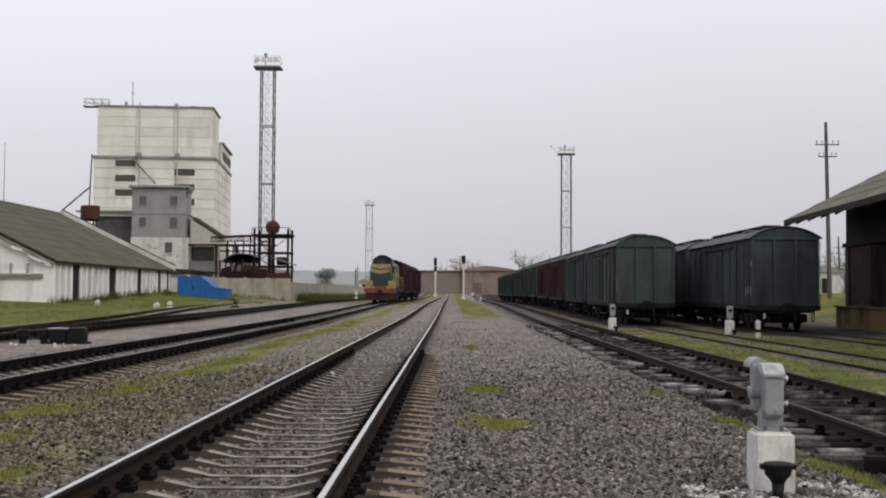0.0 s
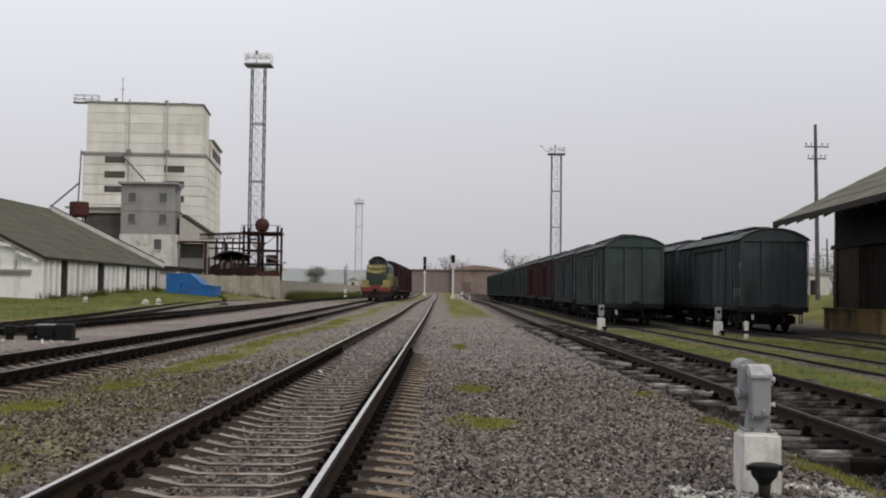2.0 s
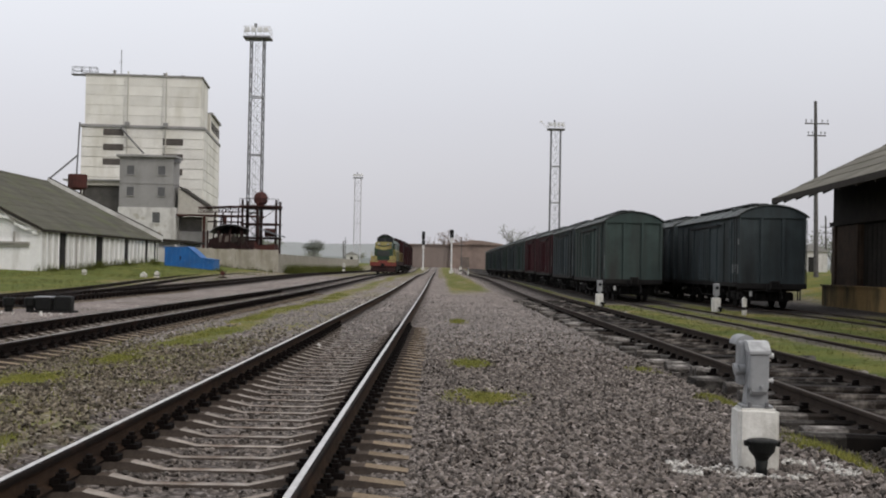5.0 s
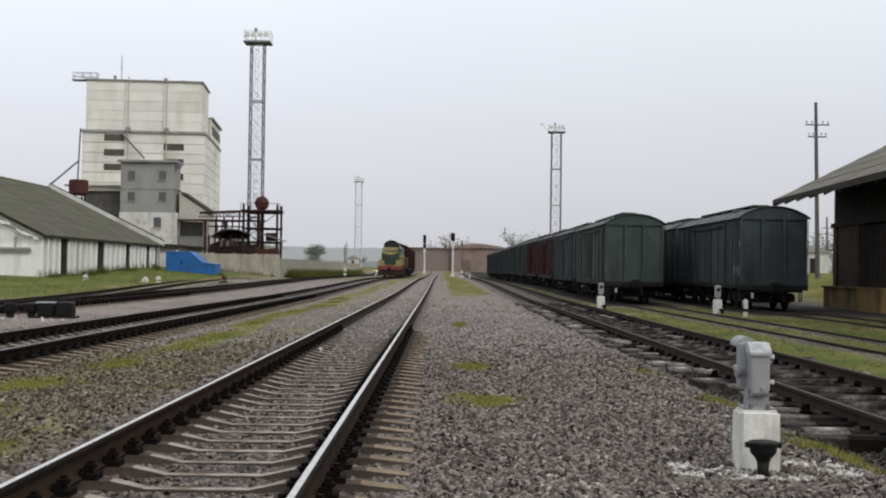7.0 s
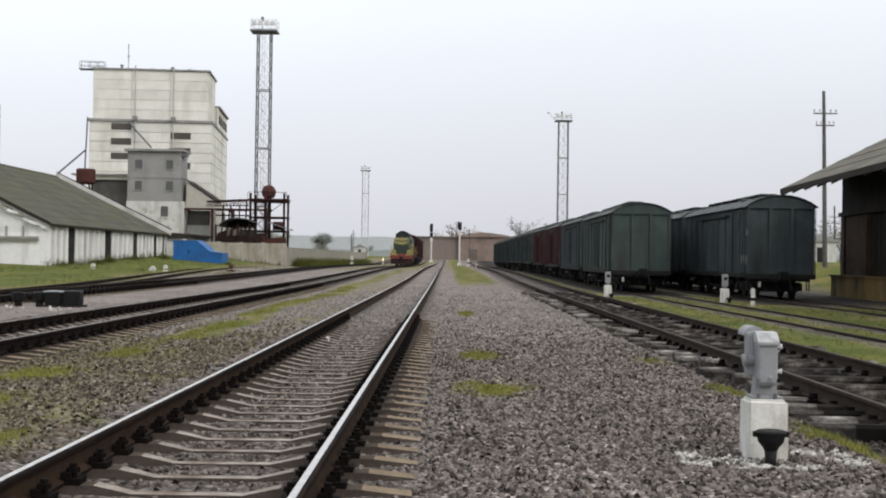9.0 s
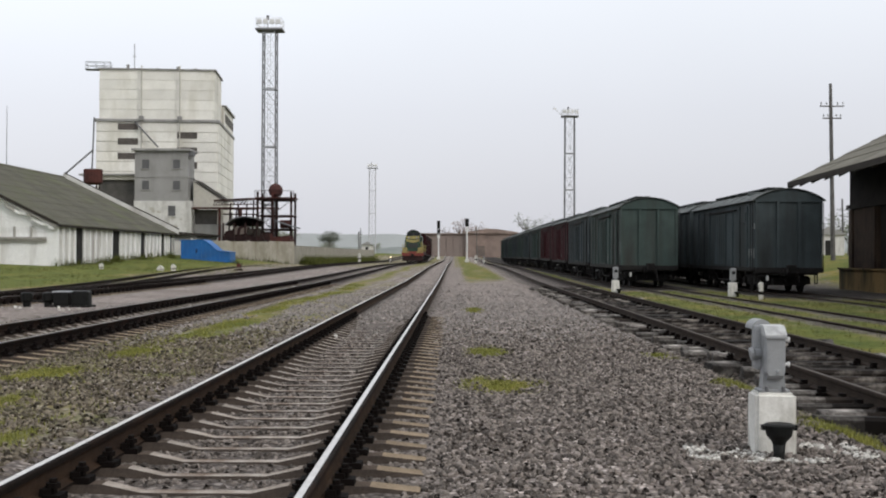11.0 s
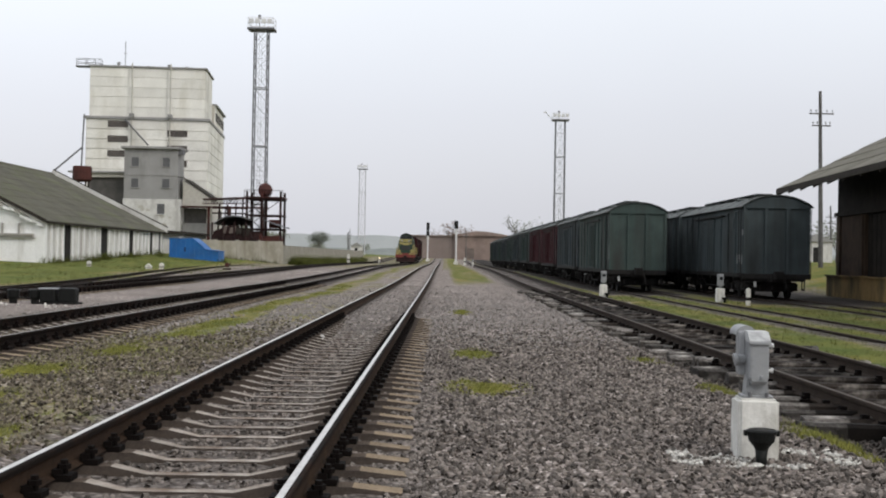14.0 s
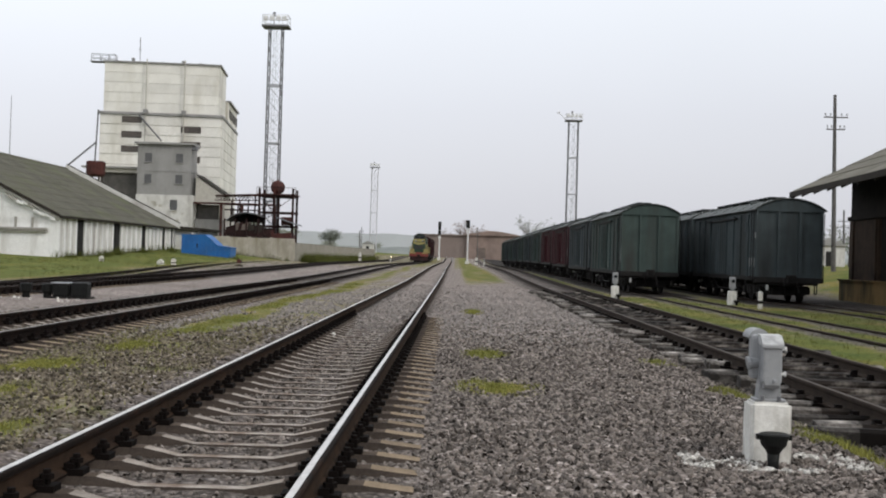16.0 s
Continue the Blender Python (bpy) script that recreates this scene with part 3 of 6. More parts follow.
        bm = bmesh.new()
        bm.from_mesh(me)
        bmesh.ops.recalc_face_normals(bm, faces=bm.faces)
        bm.to_mesh(me)
        bm.free()
        me.update()
        return me


def part(name, shape, mats, parent=None, label="", at=None, smooth=False):
    """One mesh object, under a thing or a part."""
    mats = mats if isinstance(mats, (tuple, list)) else (mats,)
    me = shape.mesh(name, *mats) if isinstance(shape, Shape) else shape
    if smooth:
        me.polygons.foreach_set("use_smooth", [True] * len(me.polygons))
        me.update()
    ob = new(name, me)
    if parent:
        ob.parent = parent
    if at is not None:
        ob.matrix_basis = at
    return tagged(ob, label)


def thing(name, m, label, category, group="", kind=""):
    ob = new(name)
    ob.empty_display_size = 0.2
    ob.matrix_basis = m
    return tagged(ob, label, category, group, kind)


def step(a, b, v):
    t = min(max((v - a) / (b - a), 0.0), 1.0)
    return t * t * (3 - 2 * t)


def rise(y):
    """The line climbs gently away from the camera."""
    return 0.3 * step(50, 130, y) + 1.0 * step(225, 345, y)


def blend(v, rows):
    for (a, za), (b, zb) in zip(rows, rows[1:]):
        if v <= b:
            return za + (zb - za) * step(a, b, v) if v > a else za
    return rows[-1][1]


SECTION = [(-60, 0.9), (-42, 0.7), (-30, 0.2), (-24, -0.05), (-16, -0.22), (-10.5, -0.22), (-8.6, -0.235), (-5.3, -0.245), (-4.9, -0.2), (-4.5, -0.19), (-2.95, -0.17), (-2.5, -0.235), (-0.7, -0.235), (-0.2, -0.225), (0.3, -0.2), (3.0, -0.21), (3.3, -0.30), (3.55, -0.39), (6.15, -0.39), (6.4, -0.37), (7.5, -0.395), (18, -0.395), (60, -0.35)]


def ground_z(x, y):
    z = blend(x, SECTION) + rise(y)
    z += 0.7 * step(-16, -28, x) * step(88, 132, y) if x < -16 else 0.0
    z += 1.5 * step(19.5, 25, x) * step(62, 76, y)
    mid = step(0.75, 0.45, abs(x + 1.555))
    z += mid * (0.06 * step(22, 30, y) - 0.016 * step(25, 21, y))
    return z


# ---- ground ----
MAIN_X, LEFT_X, FAR_LEFT_X = -1.555, -6.95, -13.4
PATCHES = [(0.5, 13.0, 0.42, 0.75), (0.47, 17.5, 0.3, 0.9), (3.2, 9.85, 0.22, 0.75), (3.18, 13.4, 0.2, 0.5), (-4.6, 17.0, 0.25, 0.8),
           (-4.8, 14.0, 0.5, 0.8), (-4.4, 11.0, 0.4, 0.9), (-3.3, 8.8, 0.2, 0.6), (-5.4, 12.6, 0.4, 0.6), (2.9, 17.0, 0.2, 0.5), (0.5, 31.0, 0.2, 1.5)]


def BRANCH(y):
    """The line that leaves the outer track at the points."""
    return FAR_LEFT_X - 6.6 * step(20, 108, y)


def soil_and_shade(x, y):
    """Dark ground: oily dirt on the wooden track, painted shade under wagons and by rails."""
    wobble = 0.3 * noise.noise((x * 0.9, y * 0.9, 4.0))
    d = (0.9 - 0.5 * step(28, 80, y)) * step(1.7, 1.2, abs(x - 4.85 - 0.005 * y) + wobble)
    # black bands put the shade under and beside the wagons into the ground
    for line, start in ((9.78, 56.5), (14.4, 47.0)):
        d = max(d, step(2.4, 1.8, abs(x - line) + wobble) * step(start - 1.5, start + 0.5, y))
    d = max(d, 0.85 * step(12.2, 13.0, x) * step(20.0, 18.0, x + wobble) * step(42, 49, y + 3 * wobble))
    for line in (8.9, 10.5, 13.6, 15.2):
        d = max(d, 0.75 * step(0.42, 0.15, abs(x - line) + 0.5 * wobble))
    # rail foot shade and oil, both painted as dark strips
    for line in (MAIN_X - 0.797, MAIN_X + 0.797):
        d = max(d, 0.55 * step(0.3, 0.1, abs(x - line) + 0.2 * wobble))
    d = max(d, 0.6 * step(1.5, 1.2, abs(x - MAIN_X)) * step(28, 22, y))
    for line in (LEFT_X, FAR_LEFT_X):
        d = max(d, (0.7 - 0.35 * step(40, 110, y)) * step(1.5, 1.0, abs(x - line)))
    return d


def cover(x, y):
    """How much grass grows here, 0 to 1."""
    c = 0.12 + 0.1 * step(60, 200, y)
    if -6.1 < x < -2.6:
        c = max(c, 0.38 + 0.42 * noise.noise((x * 0.8, y * 0.5, 2.0)))
    c = max(c, step(-15.6, -16.8, x) - 0.6 * step(1.6, 1.2, abs(x - BRANCH(y))), (0.86 + 0.35 * noise.noise((x * 0.5, y * 0.3, 7.0))) * step(6.1, 6.7, x) - 0.3 * step(0.5, 0.2, min(abs(x - 8.9), abs(x - 10.5), abs(x - 13.6), abs(x - 15.2))))
    c = max(c, (0.8 + 0.35 * noise.noise((x * 1.4, y * 0.35, 5.0))) * step(0.95, 0.2, abs(x + 4.55 + 0.2 * math.sin(y * 0.23) + 0.5 * noise.noise((x, y * 0.2, 1.0)))) * step(15, 22, y))
    c = max(c, (0.82 + 0.25 * noise.noise((x * 0.8, y * 0.12, 3.0))) * step(0.1, 0.9, x) * step(3.9, 2.4, x + 0.6 * noise.noise((x, y * 0.3, 6.0))) * step(48, 76, y + 8 * noise.noise((x * 0.7, y * 0.1, 9.0))))
    if y > 60 and abs(x - MAIN_X) > 1.4 and abs(x - LEFT_X) > 1.4 and x < 3:
        c = max(c, 0.55 * step(80, 140, y))
    p = 0.0
    for px, py, rx, ry in PATCHES:
        d = math.hypot((x - px) / rx, (y - py) / ry)
        if d < 2.2:
            p = max(p, 0.86 * step(1.7, 0.35, d + 0.5 * noise.noise((x * 5, y * 3, 8.0))))
    return max(c * (1 - soil_and_shade(x, y)), p)


def ramped(stops):
    out = [stops[0][0]]
    for (a, s), (b, _) in zip(stops, stops[1:]):
        n = max(1, round((b - a) / s))
        out += [a + (b - a) * (k + 1) / n for k in range(n)]
    return out


gx = ramped([(-3000, 700), (-200, 40), (-60, 3), (-16, 0.7), (-6, 0.22), (4.2, 0.4), (18, 4), (60, 40), (200, 700), (3000, 1)])
gy = ramped([(-60, 12), (0, 1), (7, 0.28), (22, 0.6), (50, 2), (130, 6), (340, 40), (900, 500), (4400, 1)])
verts = [(x, y, ground_z(x, y) + ((0.012 + 0.03 * soil_and_shade(x, y)) * noise.noise((x * 3, y * 3, 0)) if y < 60 else 0)) for y in gy for x in gx]
w = len(gx)
faces = [(j * w + i, j * w + i + 1, (j + 1) * w + i + 1, (j + 1) * w + i) for j in range(len(gy) - 1) for i in range(w - 1)]
me = bpy.data.meshes.new("ground")
me.from_pydata(verts, [], faces)
me.materials.append(ground_material())
at = me.attributes.new("cover", "FLOAT", "POINT")
at.data.foreach_set("value", [cover(x, y) for x, y, _ in verts])
at = me.attributes.new("soil_and_shade", "FLOAT", "POINT")
at.data.foreach_set("value", [soil_and_shade(x, y) for x, y, _ in verts])
me.polygons.foreach_set("use_smooth", [True] * len(faces))
tagged(new("ground", me), "grey-brown track ballast with patches of yellow-green grass", "ground", kind="structure")

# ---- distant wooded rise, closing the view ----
# haze is painted: each ridge has its own pale colour
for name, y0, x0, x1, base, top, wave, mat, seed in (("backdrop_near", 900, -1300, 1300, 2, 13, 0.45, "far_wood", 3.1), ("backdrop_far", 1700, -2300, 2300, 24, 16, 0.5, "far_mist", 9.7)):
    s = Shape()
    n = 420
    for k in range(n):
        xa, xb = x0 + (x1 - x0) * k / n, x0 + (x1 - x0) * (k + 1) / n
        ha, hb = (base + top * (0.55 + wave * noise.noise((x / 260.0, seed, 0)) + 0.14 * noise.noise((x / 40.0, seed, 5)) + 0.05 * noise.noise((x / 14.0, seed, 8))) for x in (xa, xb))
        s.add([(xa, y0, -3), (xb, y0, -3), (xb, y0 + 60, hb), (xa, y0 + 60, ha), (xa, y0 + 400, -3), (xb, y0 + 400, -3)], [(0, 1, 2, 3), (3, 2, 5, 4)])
    tagged(part(name, s, mat), "wooded rise on the horizon, coloured pale for haze", "woodland", kind="structure")

# ---- tracks ----
RAIL = [(-0.075, -0.18), (0.075, -0.18), (0.075, -0.166), (0.016, -0.145), (0.009, -0.11), (0.009, -0.055), (0.036, -0.04), (0.0375, -0.012),
        (0.030, -0.002), (0.012, 0.0), (-0.028, 0.0), (-0.032, -0.001), (-0.0375, -0.012), (-0.036, -0.04), (-0.009, -0.055), (-0.009, -0.11), (-0.016, -0.145), (-0.075, -0.166)]


def rail_shape(line, ys, off, z):
    """A rail swept along line(y), off to one side; slot 1 is the running surface."""
    s, n = Shape(), len(RAIL)
    for y in ys:
        s.v += [(line(y) + off + p, y, z + rise(y) + q) for p, q in RAIL]
    for j in range(len(ys) - 1):
        for k in range(n):
            s.f.append((j * n + k, j * n + (k + 1) % n, (j + 1) * n + (k + 1) % n, (j + 1) * n + k))
            # slot 0 carries painted head shade, slot 2 the browner web
            s.mi.append(1 if k == 9 else 2 if k in (2, 3, 4, 14, 15, 16) else 0)
    s.f += [tuple(range(n))[::-1], tuple(range((len(ys) - 1) * n, len(ys) * n))]
    s.mi += [0, 0]
    return s


def track(label, line, z, y0, y1, head):
    t = thing("railway_track", pose(0, 0, 0), label, "railway track", "railway tracks", "structure")
    ys = ramped([(y0, 3), (40, 5), (180, 12), (y1, 1)])
    for off in (-0.797, 0.797):
        part("rail", rail_shape(line, ys, off, z), ("rail_side" if z > -0.1 else "rail_rust", head, "rail_web" if head == "rail_head" else "rail_side" if z > -0.1 else "rail_rust"), t)
    return t


main_track = track("railway track with shiny rails on concrete sleepers", lambda y: MAIN_X, 0.0, -6, 338, "rail_head")
def LEFT(y):
    """The left-hand track eases towards the main line far off."""
    return LEFT_X + 1.0 * step(118, 180, y)


left_track = track("railway track with worn rails on concrete sleepers", LEFT, 0.0, -6, 338, "rail_worn")
outer_track = track("dull rusty railway track beside a grass bank", lambda y: FAR_LEFT_X, 0.0, -6, 338, "rail_dull")
branch_track = track("dull rusty branch track curving along a grass bank", BRANCH, -0.02, 20, 338, "rail_dull")
R1 = lambda y: 4.885 + 0.005 * y
wood_track = track("dark rusty railway track on old wooden sleepers", R1, -0.12, -6, 300, "rail_dull")
yard_track = track("rusty siding sunk in grass beneath goods wagons", lambda y: 9.78, -0.33, -6, 338, "rail_dull")
shed_track = track("rusty siding sunk in grass along the goods shed", lambda y: 14.4, -0.33, -6, 338, "rail_dull")

# concrete sleeper: raised rail seats, dished middle
s = Shape()
top = [(-1.35, -0.215), (-1.05, -0.183), (-0.56, -0.183), (-0.33, -0.235), (0.33, -0.235), (0.56, -0.183), (1.05, -0.183), (1.35, -0.215)]
WIDE = {1.35: 0.085, 1.05: 0.085, 0.56: 0.066, 0.33: 0.05}
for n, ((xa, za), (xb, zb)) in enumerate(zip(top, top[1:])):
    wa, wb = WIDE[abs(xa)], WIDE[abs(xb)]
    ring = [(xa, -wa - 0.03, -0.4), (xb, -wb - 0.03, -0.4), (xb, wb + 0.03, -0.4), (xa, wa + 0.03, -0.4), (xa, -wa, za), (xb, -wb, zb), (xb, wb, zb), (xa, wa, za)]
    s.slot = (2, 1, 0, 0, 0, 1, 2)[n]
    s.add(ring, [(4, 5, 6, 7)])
    # flanks take the dark material, so their shade is painted
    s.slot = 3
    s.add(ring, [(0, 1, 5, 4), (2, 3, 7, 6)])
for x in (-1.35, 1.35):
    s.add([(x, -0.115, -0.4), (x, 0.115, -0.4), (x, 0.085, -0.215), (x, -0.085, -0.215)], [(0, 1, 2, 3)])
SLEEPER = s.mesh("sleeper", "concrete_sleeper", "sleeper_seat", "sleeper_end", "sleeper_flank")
s = Shape()
for side in (-1, 1):
    s.box(side * 0.115 - 0.05, side * 0.115 + 0.05, -0.07, 0.07, -0.185, -0.145)
    s.bar((side * 0.105, 0, -0.15), (side * 0.105, 0, -0.06), 0.024, 6)
    s.box(side * 0.075 - 0.03, side * 0.075 + 0.03, -0.055, 0.055, -0.15, -0.112)
    s.bar((side * 0.105, 0, -0.115), (side * 0.105, 0, -0.085), 0.042, 6)
CLIP = s.mesh("rail_fastening", "clip")


def sleepers(t, x, y0, y1, z=0.0):
    y = y0
    while y < y1:
        yy = y + random.uniform(-0.015, 0.015)
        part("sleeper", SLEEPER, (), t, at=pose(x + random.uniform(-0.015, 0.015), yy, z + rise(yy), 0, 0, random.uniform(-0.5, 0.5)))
        for off in (-0.797, 0.797):
            part("rail_fastening", CLIP, (), t, at=pose(x + off, yy, z + rise(yy)))
        y += 0.543


# ---- goods wagons ----
def arch(half, eave, crown, n=10):
    return [(half * math.cos(math.pi * k / n), eave + (crown - eave) * math.sin(math.pi * k / n) ** 1.7) for k in range(n + 1)]


def covered_wagon(paint, label, group, roof="wagon_roof"):
    """A four-axle covered goods wagon, 14.4 m over couplers; origin on the rails at its end."""
    t = thing("goods_wagon", pose(0, 0, 0), label, "goods wagon", group)
    s = Shape()
    s.prism([(-1.43, 1.02), (1.43, 1.02)] + arch(1.43, 4.02, 4.46), "y", 0.55, 13.85)
    part("body", s, paint, t)
    s = Shape()
    outer, inner = arch(1.58, 3.98, 4.52, 14), arch(1.55, 3.95, 4.485, 14)
    n = len(outer)
    for ya, yb in ((0.44, 13.96),):
        s.add([(x, y, z) for y in (ya, yb) for x, z in outer] + [(x, y, z) for y in (ya, yb) for x, z in inner],
              [(k, k + 1, n + k + 1, n + k) for k in range(n - 1)] + [(2 * n + k, 2 * n + k + 1, 3 * n + k + 1, 3 * n + k) for k in range(n - 1)]
              + [(k, k + 1, 2 * n + k + 1, 2 * n + k) for k in range(n - 1)] + [(n + k, n + k + 1, 3 * n + k + 1, 3 * n + k) for k in range(n - 1)]
              + [(0, n, 3 * n, 2 * n), (n - 1, 2 * n - 1, 4 * n - 1, 3 * n - 1)])
    part("roof", s, roof, t, "dull curved metal roof")
    for k in range(7):
        y = 1.4 + k * 1.93
        part("roof_seam", Shape().prism(arch(1.60, 3.98, 4.545, 14) + arch(1.57, 3.97, 4.515, 14)[::-1], "y", y - 0.025, y + 0.025), roof, t)
    # loading hatches and the plank walkway over the crown
    for y in (3.1, 11.3):
        for x in (-0.85, 0.85):
            part("roof_hatch", Shape().turned([(0.28, 0), (0.28, 0.13), (0.22, 0.18)], (x, y, 4.27), 12), roof, t)
    for x in (-0.2, 0.2):
        part("walkway_plank", Shape().box(x - 0.17, x + 0.17, 2.6, 13.3, 4.63, 4.67), "zinc", t)
    for k in range(7):
        part("walkway_bracket", Shape().box(-0.4, 0.4, 2.75 + k * 1.74, 2.82 + k * 1.74, 4.48, 4.63), roof, t)
    # end posts and lintels
    for ya, yb in ((0.46, 0.56), (13.84, 13.94)):
        for x in (-0.46, 0.46):
            part("end_post", Shape().box(x - 0.07, x + 0.07, ya, yb, 1.0, 3.92), paint, t)
        for x in (-1.39, 1.39):
            part("corner_post", Shape().box(x - 0.05, x + 0.05, ya + 0.02, yb, 1.0, 3.96), paint, t)
        part("lintel", Shape().box(-1.45, 1.45, ya + 0.01, yb, 3.92, 4.0), paint, t)
        part("end_gable", Shape().prism(arch(1.40, 4.0, 4.45), "y", min(ya + 0.06, yb - 0.04), min(ya + 0.06, yb - 0.04) + 0.04), paint, t)
        part("end_sill", Shape().box(-1.45, 1.45, ya - 0.04, yb, 0.86, 1.08), "black", t)
    for side in (-1, 1):
        x = side * 1.43
        for y in (1.9, 3.3, 4.7, 9.7, 11.1, 12.5):
            part("side_post", Shape().box(min(x, x + side * 0.06), max(x, x + side * 0.06), y - 0.05, y + 0.05, 1.05, 3.8), paint, t)
        door = part("door", Shape().box(min(x, x + side * 0.07), max(x, x + side * 0.07), 6.1, 8.3, 1.12, 3.6, 0.015), paint, t)
        s = Shape()
        for k in range(5):
            s.box(min(x, x + side * 0.10), max(x, x + side * 0.10), 6.3 + k * 0.45, 6.36 + k * 0.45, 1.2, 3.5)
        part("door_rib", s, paint, door)
        part("door_rail", Shape().box(min(x, x + side * 0.12), max(x, x + side * 0.12), 4.0, 10.4, 3.66, 3.72), "black", t)
        part("sill", Shape().box(min(x, x + side * 0.05), max(x, x + side * 0.05), 0.6, 13.8, 0.92, 1.10), "black", t)
        for y in (2.6, 11.8):
            part("hatch", Shape().box(min(x, x + side * 0.045), max(x, x + side * 0.045), y - 0.35, y + 0.35, 3.05, 3.5, 0.01), paint, t)
        s = Shape()
        for yy in (0.66, 1.04):
            s.bar((x + side * 0.1, yy, 0.9), (x + side * 0.1, yy, 3.9), 0.018, 5)
        for k in range(9):
            s.bar((x + side * 0.1, 0.66, 1.0 + k * 0.34), (x + side * 0.1, 1.04, 1.0 + k * 0.34), 0.014, 5)
        part("ladder", s, "black", t)
    part("centre_sill", Shape().box(-0.28, 0.28, 0.3, 14.1, 0.72, 1.04), "black", t)
    part("floor_pan", Shape().box(-1.40, 1.40, 0.6, 13.8, 0.98, 1.06), "black", t)
    for y in (1.0, 2.55, 4.3, 7.2, 10.1, 11.85, 13.4):
        part("cross_beam", Shape().box(-1.38, 1.38, y - 0.1, y + 0.1, 0.76, 0.98), "black", t)
    # deep plates and beams added as brake gear to block light underneath
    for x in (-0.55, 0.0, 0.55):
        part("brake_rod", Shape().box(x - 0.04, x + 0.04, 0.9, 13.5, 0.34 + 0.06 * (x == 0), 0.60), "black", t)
    for y in (1.25, 3.85, 5.6, 7.2, 8.8, 10.55, 13.15):
        part("brake_beam", Shape().box(-0.95, 0.95, y - 0.05, y + 0.05, 0.30, 0.66), "black", t)
    part("brake_cylinder", Shape().bar((-0.75, 5.2, 0.68), (-0.75, 6.4, 0.68), 0.2, 12), "black", t)
    part("air_tank", Shape().bar((0.8, 7.6, 0.66), (0.8, 9.0, 0.66), 0.24, 12), "black", t)
    for sx in (-1.28, 1.28):
        s = Shape()
        for ya, za, yb, zb in ((4.4, 0.98, 6.0, 0.45), (6.0, 0.45, 8.4, 0.45), (8.4, 0.45, 10.0, 0.98)):
            s.bar((sx, ya, za), (sx, yb, zb), 0.035, 5)
        part("truss_rod", s, "black", t)
        part("step_iron", Shape().box(sx - 0.03, sx + 0.03, 0.7, 1.1, 0.38, 0.43).box(sx - 0.02, sx + 0.02, 0.7, 0.74, 0.43, 0.98).box(sx - 0.02, sx + 0.02, 1.06, 1.1, 0.43, 0.98), "black", t)
    for y in (2.55, 11.85):
        bogie = part("bogie", Shape().box(-1.1, -0.9, y - 1.25, y + 1.25, 0.42, 0.72, 0.03).box(0.9, 1.1, y - 1.25, y + 1.25, 0.42, 0.72, 0.03)
                     .box(-1.1, 1.1, y - 0.2, y + 0.2, 0.4, 0.85)
                     .box(-1.05, 1.05, y - 1.36, y - 1.25, 0.42, 0.62).box(-1.05, 1.05, y + 1.25, y + 1.36, 0.42, 0.62), "black", t)
        for sx in (-1.12, 1.12):
            for yy in (y - 0.925, y + 0.925):
                part("axle_box", Shape().box(sx - 0.1, sx + 0.1, yy - 0.135, yy + 0.135, 0.34, 0.66, 0.03), "black", bogie)
            for yy in (y - 0.14, y + 0.14):
                part("spring", Shape().bar((sx, yy, 0.34), (sx, yy, 0.64), 0.09, 8), "black", bogie)
        for yy in (y - 0.925, y + 0.925):
            s = Shape()
            s.bar((-1.0, 0, 0), (1.0, 0, 0), 0.08, 8)
            for x in (-0.797, 0.797):
                s.bar((x - 0.065, 0, 0), (x + 0.065, 0, 0), 0.475, 18)
                s.bar((x - 0.085, 0, 0), (x + 0.085, 0, 0), 0.16, 6)
            part("wheelset", s, "black", bogie, at=pose(0, yy, 0.475))
    for y, d in ((0.0, 1), (14.4, -1)):
        part("coupler", Shape().box(-0.12, 0.12, min(y, y + d * 0.6), max(y, y + d * 0.6), 0.9, 1.12).box(-0.2, 0.2, min(y, y + d * 0.22), max(y, y + d * 0.22), 0.85, 1.2, 0.03), "black", t)
        part("brake_hose", Shape().bar((0.3, y + d * 0.3, 0.9), (0.34, y + d * 0.12, 0.55), 0.03, 6).bar((0.34, y + d * 0.12, 0.55), (0.3, y + d * 0.02, 0.42), 0.03, 6), "black", t)
        s = Shape().bar((-1.3, y + d * 0.4, 0.72), (0.2, y + d * 0.4, 0.85), 0.02, 5)
        part("release_lever", s, "black", t)
        part("lever_handle", Shape().box(-1.0, -0.9, y + d * 0.36, y + d * 0.42, 0.52, 0.74), "white_mark", t, "white-painted lever handle")
    return t


ROW_A, ROW_B = "wagons parked on the nearer siding", "wagons parked on the shed siding"
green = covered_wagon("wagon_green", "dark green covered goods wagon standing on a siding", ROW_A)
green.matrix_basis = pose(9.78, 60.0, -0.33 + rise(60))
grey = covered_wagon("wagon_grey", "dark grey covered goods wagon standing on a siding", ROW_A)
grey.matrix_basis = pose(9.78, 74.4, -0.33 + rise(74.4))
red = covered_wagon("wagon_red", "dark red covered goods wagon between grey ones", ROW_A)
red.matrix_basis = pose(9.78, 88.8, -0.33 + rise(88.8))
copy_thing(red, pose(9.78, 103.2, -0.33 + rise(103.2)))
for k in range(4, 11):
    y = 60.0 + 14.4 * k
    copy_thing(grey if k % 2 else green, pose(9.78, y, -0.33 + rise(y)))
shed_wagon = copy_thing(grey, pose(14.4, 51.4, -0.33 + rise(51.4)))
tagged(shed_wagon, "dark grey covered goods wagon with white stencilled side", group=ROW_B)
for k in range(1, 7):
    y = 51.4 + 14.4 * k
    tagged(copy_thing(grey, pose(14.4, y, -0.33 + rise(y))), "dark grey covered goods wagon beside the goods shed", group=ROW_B)
